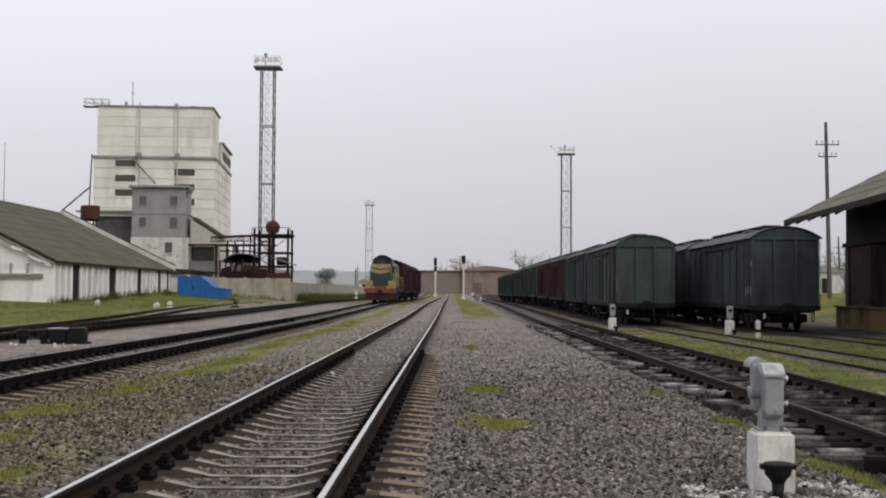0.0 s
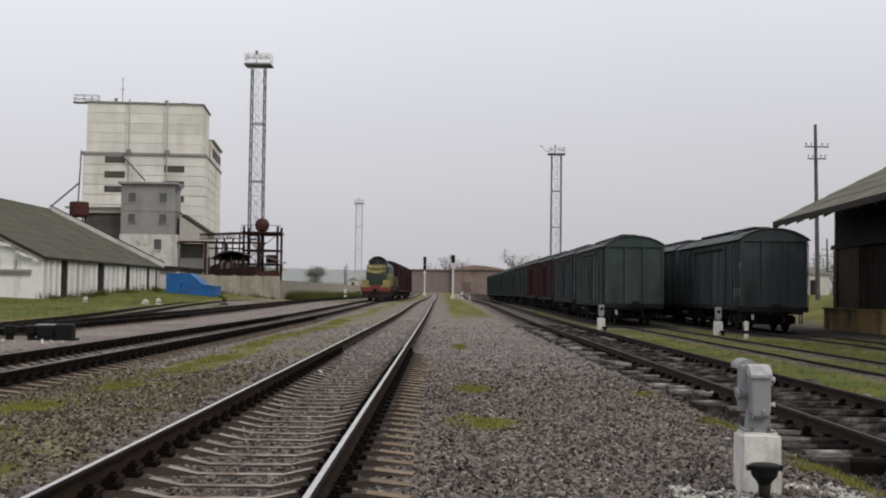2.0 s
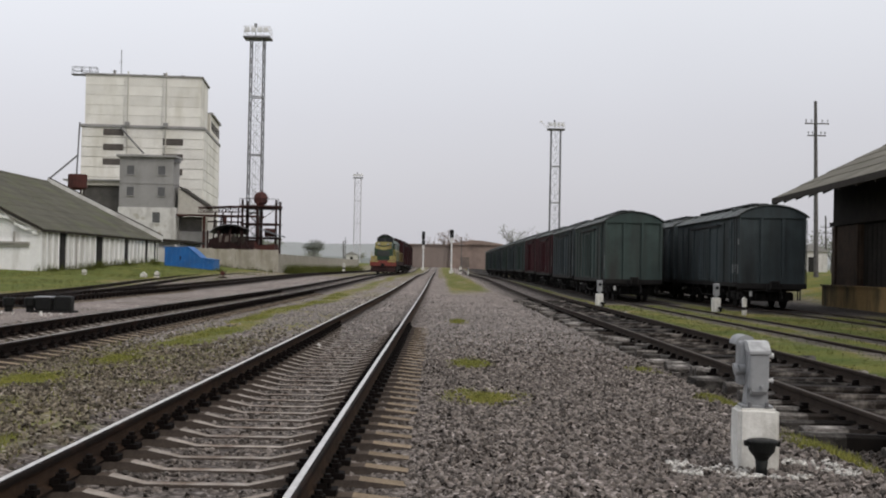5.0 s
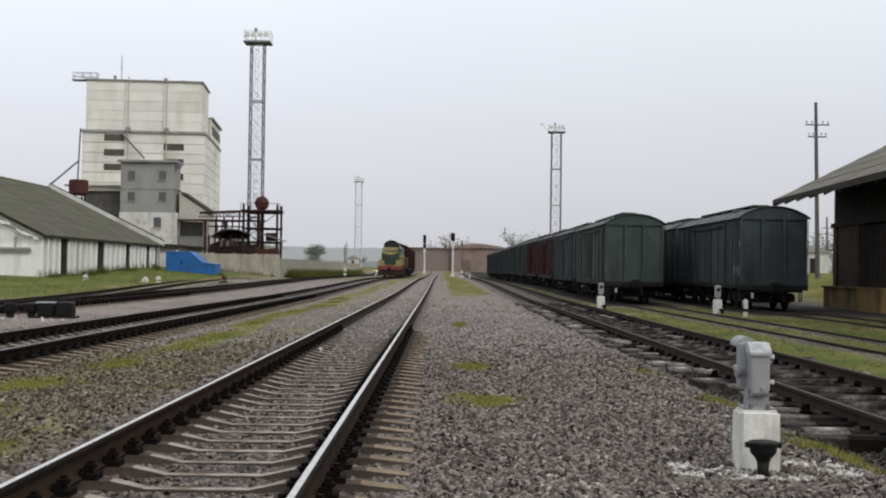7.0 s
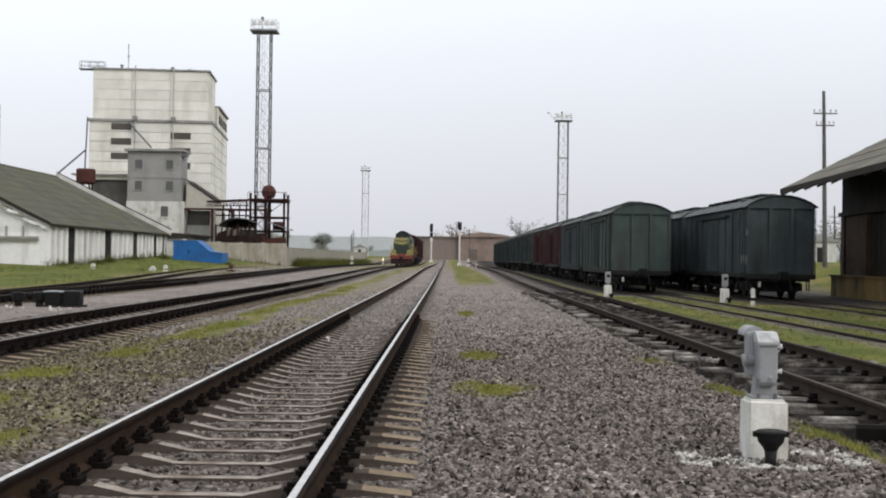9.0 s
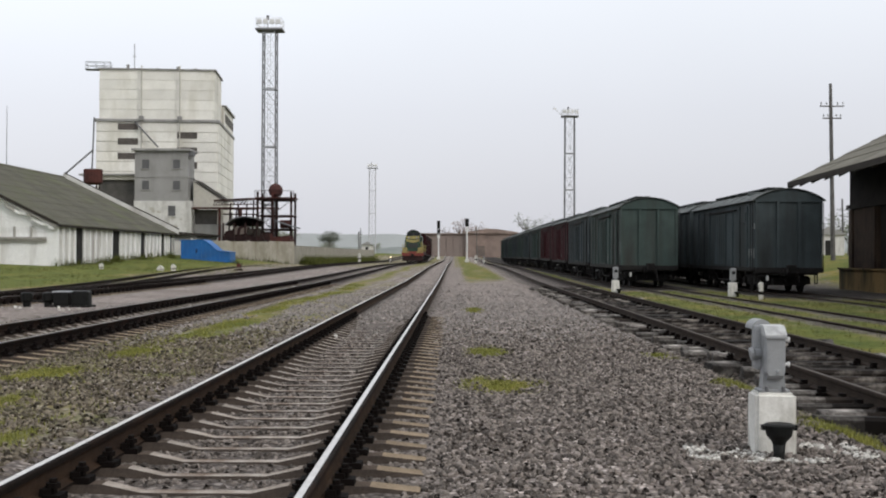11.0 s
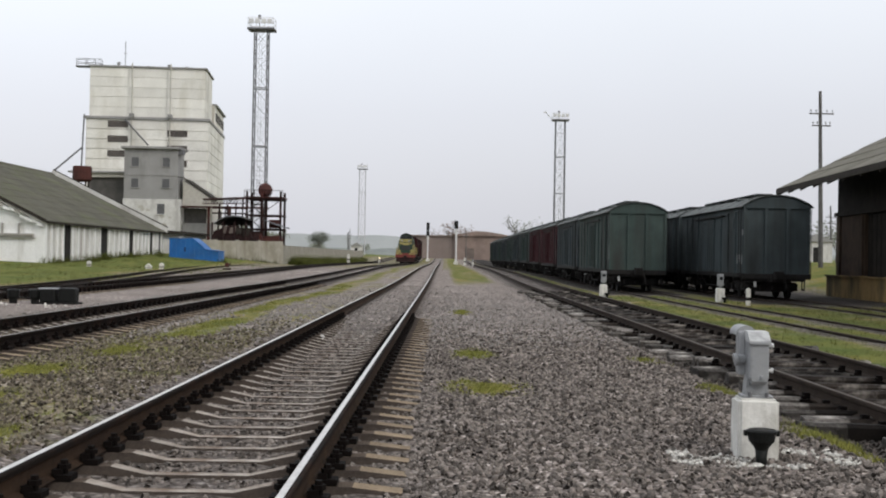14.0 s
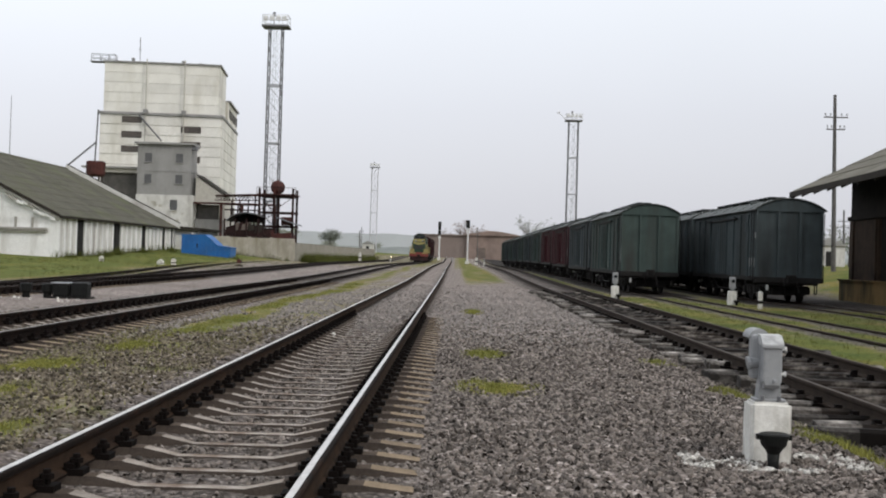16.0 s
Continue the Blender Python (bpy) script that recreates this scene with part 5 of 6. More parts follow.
def light_mast(x, y, z0, top, half, mat, label, bays):
    """A lattice floodlight mast with a railed lamp platform."""
    t = thing("floodlight_mast", pose(x, y, z0), label, "floodlight mast", "floodlight masts")
    h = top - z0
    plat = h - 1.85
    h1 = half * 0.93
    for sx in (-1, 1):
        for sy in (-1, 1):
            part("leg", Shape().bar((sx * half, sy * half, 0), (sx * h1, sy * h1, plat), 0.085, 6), "mast_grey" if mat == "galv" else mat, t)
    s = Shape()
    for k in range(bays):
        a, b = plat * k / bays, plat * (k + 1) / bays
        wa, wb = half + (h1 - half) * k / bays, half + (h1 - half) * (k + 1) / bays
        for p, q in (((-1, -1), (1, -1)), ((1, -1), (1, 1)), ((1, 1), (-1, 1)), ((-1, 1), (-1, -1))):
            s.bar((p[0] * wa, p[1] * wa, a), (q[0] * wb, q[1] * wb, b), 0.027, 4)
            s.bar((q[0] * wa, q[1] * wa, a), (p[0] * wb, p[1] * wb, b), 0.027, 4)
            big = 0.11 if k and k % max(1, bays // 4) == 0 else 0.02
            s.bar((p[0] * wa, p[1] * wa, a), (q[0] * wa, q[1] * wa, a), big, 4)
    tagged(part("lattice", s, mat, t), kind="stuff")
    part("platform", Shape().box(-1.6, 1.6, -1.2, 1.2, plat, plat + 0.2), "mast_grey", t)
    s = Shape()
    for sx in (-1.5, -0.5, 0.5, 1.5):
        for sy in (-1.25, 1.25):
            s.bar((sx, sy, plat + 0.2), (sx, sy, plat + 1.35), 0.035, 4)
    for z in (0.75, 1.35):
        for sy in (-1.25, 1.25):
            s.bar((-1.5, sy, plat + z), (1.5, sy, plat + z), 0.04, 4)
        for sx in (-1.5, 1.5):
            s.bar((sx, -1.25, plat + z), (sx, 1.25, plat + z), 0.04, 4)
    part("railing", s, "mast_white", t)
    for sx in (-1.1, -0.35, 0.4, 1.1):
        part("floodlight", Shape().box(sx - 0.28, sx + 0.28, -1.4, -1.15, plat + 0.65, plat + 1.2, 0.05), "mast_white", t)
    part("lightning_rod", Shape().bar((-0.3, 0, plat), (-0.3, 0, plat + 1.7), 0.05, 5).box(-0.45, -0.15, -0.15, 0.15, plat + 1.4, plat + 1.9), "mast_grey", t)
    part("ladder", Shape().bar((-0.15, -half, 0), (-0.15, -h1, plat), 0.025, 4).bar((0.15, -half, 0), (0.15, -h1, plat), 0.025, 4), mat, t)


light_mast(-22.3, 144, 0.3, 30.0, 0.82, "galv", "tall lattice floodlight mast rising from a rusty frame", 16)
light_mast(21.6, 227, 0.0, 29.4, 0.95, "galv", "lattice floodlight mast behind the goods wagons", 12)
# mist on this mast is only its paler paint
light_mast(-26.5, 384, 0.3, 31.0, 1.05, "mast_mist", "distant floodlight mast, coloured pale grey for mist", 12)
# a lamp bracket that leans off the platform of the second mast
for mast in [o for o in scene.objects if o.name == "floodlight_mast.001"]:
    part("lamp_bracket", Shape().bar((-1.6, -1.0, 27.7), (-2.9, -1.0, 29.0), 0.06, 6).box(-3.2, -2.7, -1.2, -0.8, 28.9, 29.15, 0.03), "mast_white", mast, "bent lamp bracket")


def loading_frame():
    t = thing("loading_frame", pose(0, 0, 0), "rusty steel loading frame with hopper and tin canopy", "loading frame")
    xs, ys = (-22.9, -21.2, -19.0), (139.0, 142.5)
    for x in xs:
        for y in ys:
            part("post", Shape().box(x - 0.12, x + 0.12, y - 0.12, y + 0.12, 0.4, 8.6 if x != -21.2 else 7.8), "rust_dark", t)
    for z in (4.1, 5.7, 7.6):
        for y in ys:
            part("beam", Shape().box(-23.1, -18.8, y - 0.09, y + 0.09, z, z + 0.2), "rust_dark", t)
        for x in xs:
            part("beam", Shape().box(x - 0.1, x + 0.1, 139.1, 142.4, z + 0.02, z + 0.22), "rust_dark", t)
    part("deck", Shape().box(-23.2, -18.7, 138.7, 142.8, 7.86, 7.96), "rust", t)
    s = Shape()
    for x in (-23.2, -22.0, -20.2, -18.7):
        s.bar((x, 138.8, 7.9), (x, 138.8, 8.7), 0.03, 5)
    s.bar((-23.2, 138.8, 8.7), (-18.7, 138.8, 8.7), 0.03, 5)
    part("railing", s, "rust_dark", t)
    part("hopper", Shape().turned([(0.4, 0.1), (0.78, 0.4), (0.86, 0.95), (0.7, 1.35), (0.4, 1.6), (0.1, 1.68)], (-21.05, 140.6, 7.96), 9), "rust", t, "red-brown hopper")
    part("elevator_leg", Shape().box(-21.45, -21.15, 139.6, 139.95, 0.6, 8.4), "rust", t, "boxed bucket elevator leg")
    part("elevator_leg", Shape().box(-20.85, -20.65, 139.6, 139.9, 2.0, 8.3), "rust_dark", t)
    for x0, z0, x1, z1 in ((-22.9, 4.3, -21.2, 5.7), (-21.2, 4.3, -22.9, 5.7), (-22.9, 5.9, -21.2, 7.6), (-21.2, 5.9, -22.9, 7.6), (-21.2, 5.9, -19.0, 7.6)):
        part("brace", Shape().bar((x0, 138.85, z0), (x1, 138.85, z1), 0.045, 4), "rust_dark", t)
    for x, zb, zt in ((-24.4, 2.0, 7.2), (-23.6, 2.0, 7.9), (-25.6, 3.5, 6.6)):
        part("pipe", Shape().bar((x, 139.6, zb), (x + 0.15, 139.6, zt), 0.09, 6), "rust_dark", t)
    for z in (5.9, 6.5):
        part("beam", Shape().box(-27.0, -23.0, 139.4, 139.6, z, z + 0.16), "rust_dark", t)
    part("sheet", Shape().prism([(-23.0, 2.2), (-22.8, 3.9), (-21.0, 4.0), (-21.0, 2.2)], "y", 138.6, 138.66), "rust_dark", t)
    part("machine", Shape().box(-20.3, -19.1, 138.9, 140.6, 4.36, 5.3, 0.06), "rust", t)
    crown = [(-26.3, 4.75), (-25.7, 5.25), (-24.9, 5.6), (-24.1, 5.7), (-23.2, 5.6), (-22.4, 5.3)]
    for (xa, za), (xb, zb) in zip(crown, crown[1:]):
        part("canopy_sheet", Shape().prism([(xa, za), (xb, zb), (xb, zb - 0.12), (xa, za - 0.12)], "y", 136.9, 141.0), "tin", t, "curved dark tin canopy sheet")
    part("canopy_end", Shape().prism([(-26.1, 4.6)] + [(x, z - 0.13) for x, z in crown] + [(-22.4, 4.6)], "y", 140.2, 140.3), "dark_door", t)
    part("side_canopy", Shape().prism([(-20.6, 5.1), (-18.1, 4.3), (-18.1, 4.42), (-20.6, 5.24)], "y", 137.2, 140.6), "tin", t, "sloping dark tin canopy")
    rh = random.Random(31)
    for k in range(14):
        x, z = -26.2 + k * 0.38, 3.5 + 0.6 * math.sin(0.24 * k + 0.4)
        part("scrap", Shape().prism([(x - 0.3, z - 0.5), (x + 0.4, z - 0.4), (x + 0.25 + rh.uniform(-0.2, 0.3), z + rh.uniform(0.1, 0.5)), (x - 0.2, z + rh.uniform(0.0, 0.4))], "y", 137.0 + rh.random(), 138.6 + rh.random()), rh.choice(("rust_dark", "rust", "timber", "bay_brown")), t)
    part("bin", Shape().prism([(-26.6, 2.2), (-26.4, 3.9), (-24.8, 4.4), (-22.6, 4.2), (-21.8, 3.0), (-21.6, 2.2)], "y", 137.4, 141.2), "rust_dark", t, "dark rusty loading bin")
    part("chute", Shape().prism([(-21.6, 2.0), (-21.3, 3.3), (-19.0, 3.5), (-18.8, 2.0)], "y", 138.0, 141.0), "rust", t)
    part("bin_wall", Shape().box(-26.8, -18.8, 137.6, 141.0, 1.4, 2.2), "rust_dark", t)
    for x in (-26.5, -25.3, -24.0, -22.7):
        part("strut", Shape().box(x - 0.08, x + 0.08, 137.0, 137.2, 0.4, 4.9), "rust_dark", t)


loading_frame()


def conveyor_bridge():
    t = thing("conveyor_bridge", pose(0, 0, 0), "rusty conveyor bridge between elevator and loading frame", "conveyor bridge")
    a, b = Vector((-33.6, 169.5, 8.3)), Vector((-23.7, 140.7, 7.2))
    for dz in (0.0, 0.7):
        for dx in (-0.6, 0.6):
            part("chord", Shape().bar(a + Vector((dx, 0, dz)), b + Vector((dx, 0, dz)), 0.07, 4), "rust", t)
    s = Shape()
    for k in range(11):
        p, q = a.lerp(b, k / 11), a.lerp(b, (k + 1) / 11)
        for dx in (-0.6, 0.6):
            s.bar(p + Vector((dx, 0, 0)), q + Vector((dx, 0, 0.7)), 0.03, 4).bar(q + Vector((dx, 0, 0)), q + Vector((dx, 0, 0.7)), 0.03, 4)
    part("lattice", s, "rust_dark", t)
    part("belt_cover", Shape().add([a + Vector((-0.5, 0, 0.5)), a + Vector((0.5, 0, 0.5)), b + Vector((0.5, 0, 0.5)), b + Vector((-0.5, 0, 0.5)), a + Vector((-0.5, 0, 0.75)), a + Vector((0.5, 0, 0.75)), b + Vector((0.5, 0, 0.75)), b + Vector((-0.5, 0, 0.75))],
                                   [(0, 3, 2, 1), (4, 5, 6, 7), (0, 1, 5, 4), (1, 2, 6, 5), (2, 3, 7, 6), (3, 0, 4, 7)]), "rust", t)
    part("trestle", Shape().bar((-30.0, 158, 0.4), (-29.6, 158, 7.8), 0.12, 6).bar((-28.2, 158, 0.4), (-28.6, 158, 7.8), 0.12, 6), "rust_dark", t)


conveyor_bridge()


def blue_shed():
    t = thing("sheet_metal_shed", pose(-27.0, 118.0, 0.62), "low bright blue sheet-metal shelter with sloping end", "shed")
    part("body", Shape().prism([(0, -0.3), (4.85, -0.3), (4.85, 0.84), (3.5, 1.0), (3.0, 1.5), (2.25, 2.06), (0, 2.02)], "y", 0, 3.0), "blue", t)
    part("roof_edge", Shape().prism([(-0.08, 2.024), (2.25, 2.064), (3.0, 1.504), (3.5, 1.004), (4.92, 0.844), (4.92, 0.91), (3.54, 1.08), (3.04, 1.57), (2.29, 2.13), (-0.08, 2.09)], "y", -0.08, 3.1), "blue", t)
    for k in range(11):
        x = 0.2 + k * 0.45
        top = 2.02 if x < 2.25 else (2.06 - 0.75 * (x - 2.25) if x < 3.0 else (1.5 - (x - 3.0) if x < 3.5 else 1.0 - 0.12 * (x - 3.5)))
        part("rib", Shape().box(x - 0.05, x + 0.05, -0.05, -0.002, -0.3, top - 0.02), "blue", t)
    part("hatch", Shape().box(1.5, 1.62, -0.09, -0.05, 0.8, 1.2), "dark_door", t)


blue_shed()


def low_store():
    t = thing("low_store", pose(0, 0, 0), "low grey storehouse behind the blue shelter", "storehouse")
    part("wall", Shape().box(-36.0, -29.0, 134.0, 146.0, 0.3, 3.4), "cement_grey", t)
    part("roof", Shape().prism([(-36.4, 3.4), (-28.6, 3.4), (-28.6, 3.65), (-36.4, 4.1)], "y", 133.5, 146.5), "timber", t)
    part("door", Shape().box(-32.0, -30.6, 133.94, 134.0, 0.5, 2.8), "whitewash", t)
    part("leaning_board", Shape().prism([(-29.0, 0.7), (-27.4, 0.7), (-27.9, 2.6), (-28.9, 3.1)], "y", 131.0, 131.3), "whitewash", t)


low_store()

fence = thing("concrete_fence", pose(0, 0, 0), "stained concrete panel fence with overgrown foot", "fence")
LOW = Shape().box(-0.08, 0.08, 0.0, 13.9, -1.2, 1.10).box(-0.1, 0.1, 0.0, 13.9, 1.10, 1.16).mesh("fence_panel", "wall_concrete")
PANEL = Shape().box(-0.08, 0.08, 0.05, 2.95, -1.4, 1.6).box(-0.11, -0.08, 0.3, 2.7, 0.1, 1.4).box(0.08, 0.11, 0.3, 2.7, 0.1, 1.4).mesh("fence_panel", "wall_concrete")
POST = Shape().box(-0.12, 0.12, -0.12, 0.12, -1.4, 1.7).mesh("fence_post", "wall_concrete")
for ax, ay, bx, by in ((-27.4, 130.6, -18.6, 136.6), (-18.5, 136.8, -17.7, 262.0)):
    run = math.hypot(bx - ax, by - ay)
    turn_f = math.degrees(math.atan2(-(bx - ax), by - ay))
    n = math.ceil(run / (13.95 if ay > 133 else 2.95))
    for k in range(n):
        x, y = ax + (bx - ax) * k / n, ay + (by - ay) * k / n
        low = ay > 133
        z = (1.2 if low else 1.15) + 0.1 * step(150, 260, y)
        part("fence_panel", LOW if low else PANEL, (), fence, at=pose(x, y, z + random.uniform(-0.06, 0.06) * (0.3 if low else 1.0), 0, 0 if low else random.uniform(-2.5, 2.5), turn_f))
        if not low:
            part("fence_post", POST, (), fence, at=pose(x, y, z, 0, 0, turn_f))


# ---- right side: goods shed and pole ----
def goods_shed():
    t = thing("goods_shed", pose(17.0, 61.0, 0, 0, 0, -3.1), "dark brick goods shed with wide canopy roof on a loading platform", "goods shed")
    slope, eave, far, near = 0.505, 5.03, 0.0, -46.0
    rx, tip = 9.5, -0.12
    # walls, with two gateways
    gates = [(-9.8, -5.7), (-24.0, -20.4), (-38.0, -34.4)]
    cuts = [-1.2] + [v for g in gates for v in (g[1], g[0])] + [near + 1.0]
    for a, b in zip(cuts[0::2], cuts[1::2]):
        part("wall", Shape().box(2.65, 3.05, b, a, 0.68, 3.55), "brick", t)
    for a, b in gates:
        g = part("gate", Shape().box(2.82, 2.92, a, b, 0.68, 3.55), "dark_door", t, "dark sliding plank gate")
        for k in range(6):
            y = a + (b - a) * (k + 0.5) / 6
            part("gate_board", Shape().box(2.79, 2.82, y - 0.27, y + 0.27, 0.7, 3.5), "timber", g)
    # dark timber colour here paints the eave shadow on the upper wall
    part("upper_wall", Shape().box(2.62, 3.05, near + 1.0, -1.2, 3.554, 5.6), "timber", t, "upper wall, dark for the shade under the eaves")
    part("gable_wall", Shape().prism([(3.05, 0.68), (16.0, 0.68), (16.0, 6.0), (rx, eave + slope * rx - 0.35), (3.05, eave + slope * 3.05 - 0.35)], "y", -1.6, -1.2), "brick", t)
    part("near_gable", Shape().prism([(2.65, 0.68), (16.0, 0.68), (16.0, 6.0), (rx, eave + slope * rx - 0.35), (2.65, eave + slope * 2.65 - 0.35)], "y", near + 0.6, near + 1.0), "brick", t)
    for y in (-1.5, -5.3, -13.0, -18.0, -27.0, -32.0, -41.0):
        part("pier", Shape().box(2.56, 2.65, y - 0.28, y + 0.28, 0.68, 3.55), "brick", t)
    part("wall_plate", Shape().box(2.5, 2.62, near + 1, -1.0, 3.58, 3.78), "timber", t)
    # roof: two slopes, sheets on the one that faces the tracks
    for a, b in ((tip, rx), (2 * rx - tip, rx)):
        r = part("roof", Shape().prism([(a, eave + slope * tip), (b, eave + slope * rx), (b, eave + slope * rx - 0.12), (a, eave + slope * tip - 0.12)], "y", near, far), "shed_slate", t, "weathered slate canopy roof")
        if a > 0:
            continue
        rows, cols = 7, 22
        for j in range(rows):
            for c in range(cols):
                p, q = tip + (rx - tip) * j / rows, tip + (rx - tip) * (j + 1.05) / rows
                ya = near + (far - near) * c / cols
                part("roof_sheet", Shape().prism([(p - 0.03, eave + slope * p + 0.03), (q, eave + slope * q + 0.012), (q, eave + slope * q - 0.01), (p - 0.03, eave + slope * p + 0.004)], "y", ya + 0.01, ya + (far - near) / cols - 0.01), "shed_slate", r)
    for k in range(20):
        y = far - 0.15 - k * 2.4
        part("rafter", Shape().prism([(tip, eave - 0.12 + slope * tip), (3.4, eave - 0.12 + slope * 3.4), (3.4, eave - 0.36 + slope * 3.4), (tip, eave - 0.34 + slope * tip)], "y", y - 0.08, y + 0.08), "timber", t)
    part("eave_board", Shape().box(tip - 0.04, tip, near, far, eave + slope * tip - 0.24, eave + slope * tip + 0.02), "timber", t)
    part("purlin", Shape().box(0.9, 1.1, near, far - 0.1, eave + 0.02, eave + 0.24), "timber", t)
    p = part("platform", Shape().box(2.5, 16.5, near, 0.3, -0.7, 0.6), "platform", t, "stained concrete loading platform")
    part("platform_edge", Shape().box(2.42, 2.64, near, 0.4, 0.6, 0.69), "platform", p)


goods_shed()


def line_pole(x, y, z0, top, label, thick=0.17):
    t = thing("line_pole", pose(x, y, z0), label, "utility pole", "poles")
    h = top - z0
    part("pole", Shape().bar((0.12, 0, -0.2), (-0.08, 0, h), thick, 10, thick * 0.62), "pole_wood", t)
    for z, half in ((h - 1.55, 0.8), (h - 2.35, 0.62)):
        arm = part("crossarm", Shape().box(-half, half, -0.15, -0.07, z, z + 0.08), "pole_wood", t)
        for sx in (-0.9, -0.45, 0.45, 0.9):
            part("insulator", Shape().turned([(0.02, 0), (0.02, 0.08), (0.06, 0.09), (0.05, 0.2), (0.02, 0.22)], (sx * half, -0.11, z + 0.1), 8), "galv", arm)


line_pole(25.0, 80, ground_z(25.0, 80), 12.75, "tall grey timber utility pole with two crossarms", 0.17)
aerial = thing("aerial_pole", pose(-52.6, 140, 0.6), "thin grey aerial pole behind the warehouse", "pole", "poles")
part("shaft", Shape().bar((0, 0, -0.3), (0.1, 0, 18.0), 0.09, 6, 0.04), "galv", aerial)
part("stay", Shape().bar((0, 0, 12.0), (2.5, 1.0, -0.3), 0.012, 4), "galv", aerial)
line_pole(51.5, 160, -0.3, 9.0, "distant dark timber pole beyond the shed")
line_pole(6.0, 330, 0.3, 9.6, "thin dark pole beside the far brick building", 0.14)
line_pole(-33, 420, 0.3, 11.0, "thin grey pole far down the line", 0.16)
line_pole(-24.0, 300, 0.3, 7.2, "short dark pole near a small white hut", 0.22)


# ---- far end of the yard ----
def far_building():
    t = thing("brick_warehouse", pose(0, 0, 1.2), "long brick warehouse closing the yard, paled for haze", "warehouse")
    # walls and roofs carry the haze in their pale colours
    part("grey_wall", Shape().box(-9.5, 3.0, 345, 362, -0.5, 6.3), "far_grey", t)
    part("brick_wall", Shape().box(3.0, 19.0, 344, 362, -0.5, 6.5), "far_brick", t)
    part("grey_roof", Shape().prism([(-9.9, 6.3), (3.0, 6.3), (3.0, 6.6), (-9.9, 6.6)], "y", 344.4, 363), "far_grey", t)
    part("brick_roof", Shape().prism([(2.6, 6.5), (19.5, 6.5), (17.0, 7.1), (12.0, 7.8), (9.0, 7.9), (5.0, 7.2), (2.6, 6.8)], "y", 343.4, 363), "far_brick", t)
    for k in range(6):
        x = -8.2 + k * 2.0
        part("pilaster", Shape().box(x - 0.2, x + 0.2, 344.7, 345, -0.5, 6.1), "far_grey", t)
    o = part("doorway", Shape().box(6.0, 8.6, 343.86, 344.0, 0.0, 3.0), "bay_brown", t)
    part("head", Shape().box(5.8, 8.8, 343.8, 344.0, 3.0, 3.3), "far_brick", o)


far_building()


def hut(x, y, w_, h, label):
    t = thing("hut", pose(x, y, ground_z(x, y)), label, "hut")
    part("wall", Shape().box(-w_, w_, 0, 4, -0.3, h), "whitewash", t)
    part("roof", Shape().prism([(-w_ - 0.3, h), (w_ + 0.3, h), (0, h + 1.0)], "y", -0.3, 4.3), "cement_grey", t)
    part("door", Shape().box(-0.4, 0.4, -0.05, 0, 0, 1.9), "dark_door", t)


hut(-24.2, 330, 1.5, 2.4, "small white hut far down the line")
hut(46.5, 150, 2.0, 2.6, "small whitewashed hut behind the goods shed")


def colour_light_signal(x, y, top, heads, label):
    t = thing("signal", pose(x, y, rise(y) - 0.1), label, "railway signal", "colour light signals")
    h = top - rise(y) + 0.1
    part("base", Shape().box(-0.4, 0.4, -0.4, 0.4, -0.2, 0.4, 0.05), "signal_white", t)
    part("mast", Shape().bar((0, 0, 0.3), (0, 0, h - 1.0), 0.15, 10), "mast_white", t)
    z = h
    for lenses, lit in heads:
        hh = 0.42 * lenses + 0.2
        head = part("signal_head", Shape().box(-0.36, 0.36, -0.28, 0.1, z - hh, z, 0.08), "black", t)
        for k in range(lenses):
            zz = z - 0.32 - 0.42 * k
            part("hood", Shape().turned([(0.17, -0.02), (0.17, 0.02)], (0, -0.36, zz + 0.15), 10), "black", head)
            part("lens", Shape().bar((0, -0.32, zz), (0, -0.26, zz), 0.12, 10), "lamp_red" if lit == k else "dark_glass", head)
        z -= hh + 0.12
    part("route_plate", Shape().box(-0.3, 0.3, -0.24, -0.19, z - 0.75, z - 0.05, 0.01), "mast_white", t, "white plate beneath the signal head")
    part("ladder", Shape().bar((-0.15, 0.3, 0.2), (-0.15, 0.3, h - 0.8), 0.03, 4).bar((0.15, 0.3, 0.2), (0.15, 0.3, h - 0.8), 0.03, 4), "galv", t)


colour_light_signal(-3.75, 275, 9.3, [(4, -1), (2, -1)], "tall colour-light signal with black heads on white mast")
colour_light_signal(2.2, 222, 8.15, [(3, -1)], "tall colour-light signal with red lamp on white mast")


def dwarf_signal(x, y, z, h, label, lit=None):
    """A low shunting signal on a limewashed concrete foot."""
    t = thing("dwarf_signal", pose(x, y, z), label, "dwarf signal", "small yard signals")
    foot = h * 0.5
    part("foot", Shape().prism([(-0.16, -0.2), (0.16, -0.2), (0.15, foot * 0.95), (0.12, foot), (-0.12, foot), (-0.15, foot * 0.95)], "y", -0.16, 0.16), "signal_white", t)
    part("neck", Shape().bar((0, 0, foot), (0, 0, foot + 0.1), 0.07, 8), "signal_grey", t)
    part("lamp_case", Shape().box(-0.11, 0.11, -0.15, 0.1, foot + 0.08, h, 0.03), "signal_grey", t)
    part("lens", Shape().bar((0, -0.19, h - 0.18), (0, -0.14, h - 0.18), 0.07, 10), lit or "dark_glass", t)
    part("cable_cup", Shape().turned([(0.05, 0), (0.06, 0.16), (0.12, 0.22), (0.12, 0.26)], (0.12, -0.32, -0.05), 10), "cable_cup", t)


dwarf_signal(6.95, 52.0, -0.39, 1.15, "small grey dwarf signal on white foot in grass")
dwarf_signal(11.2, 48.5, -0.40, 1.15, "small grey dwarf signal between two sidings")
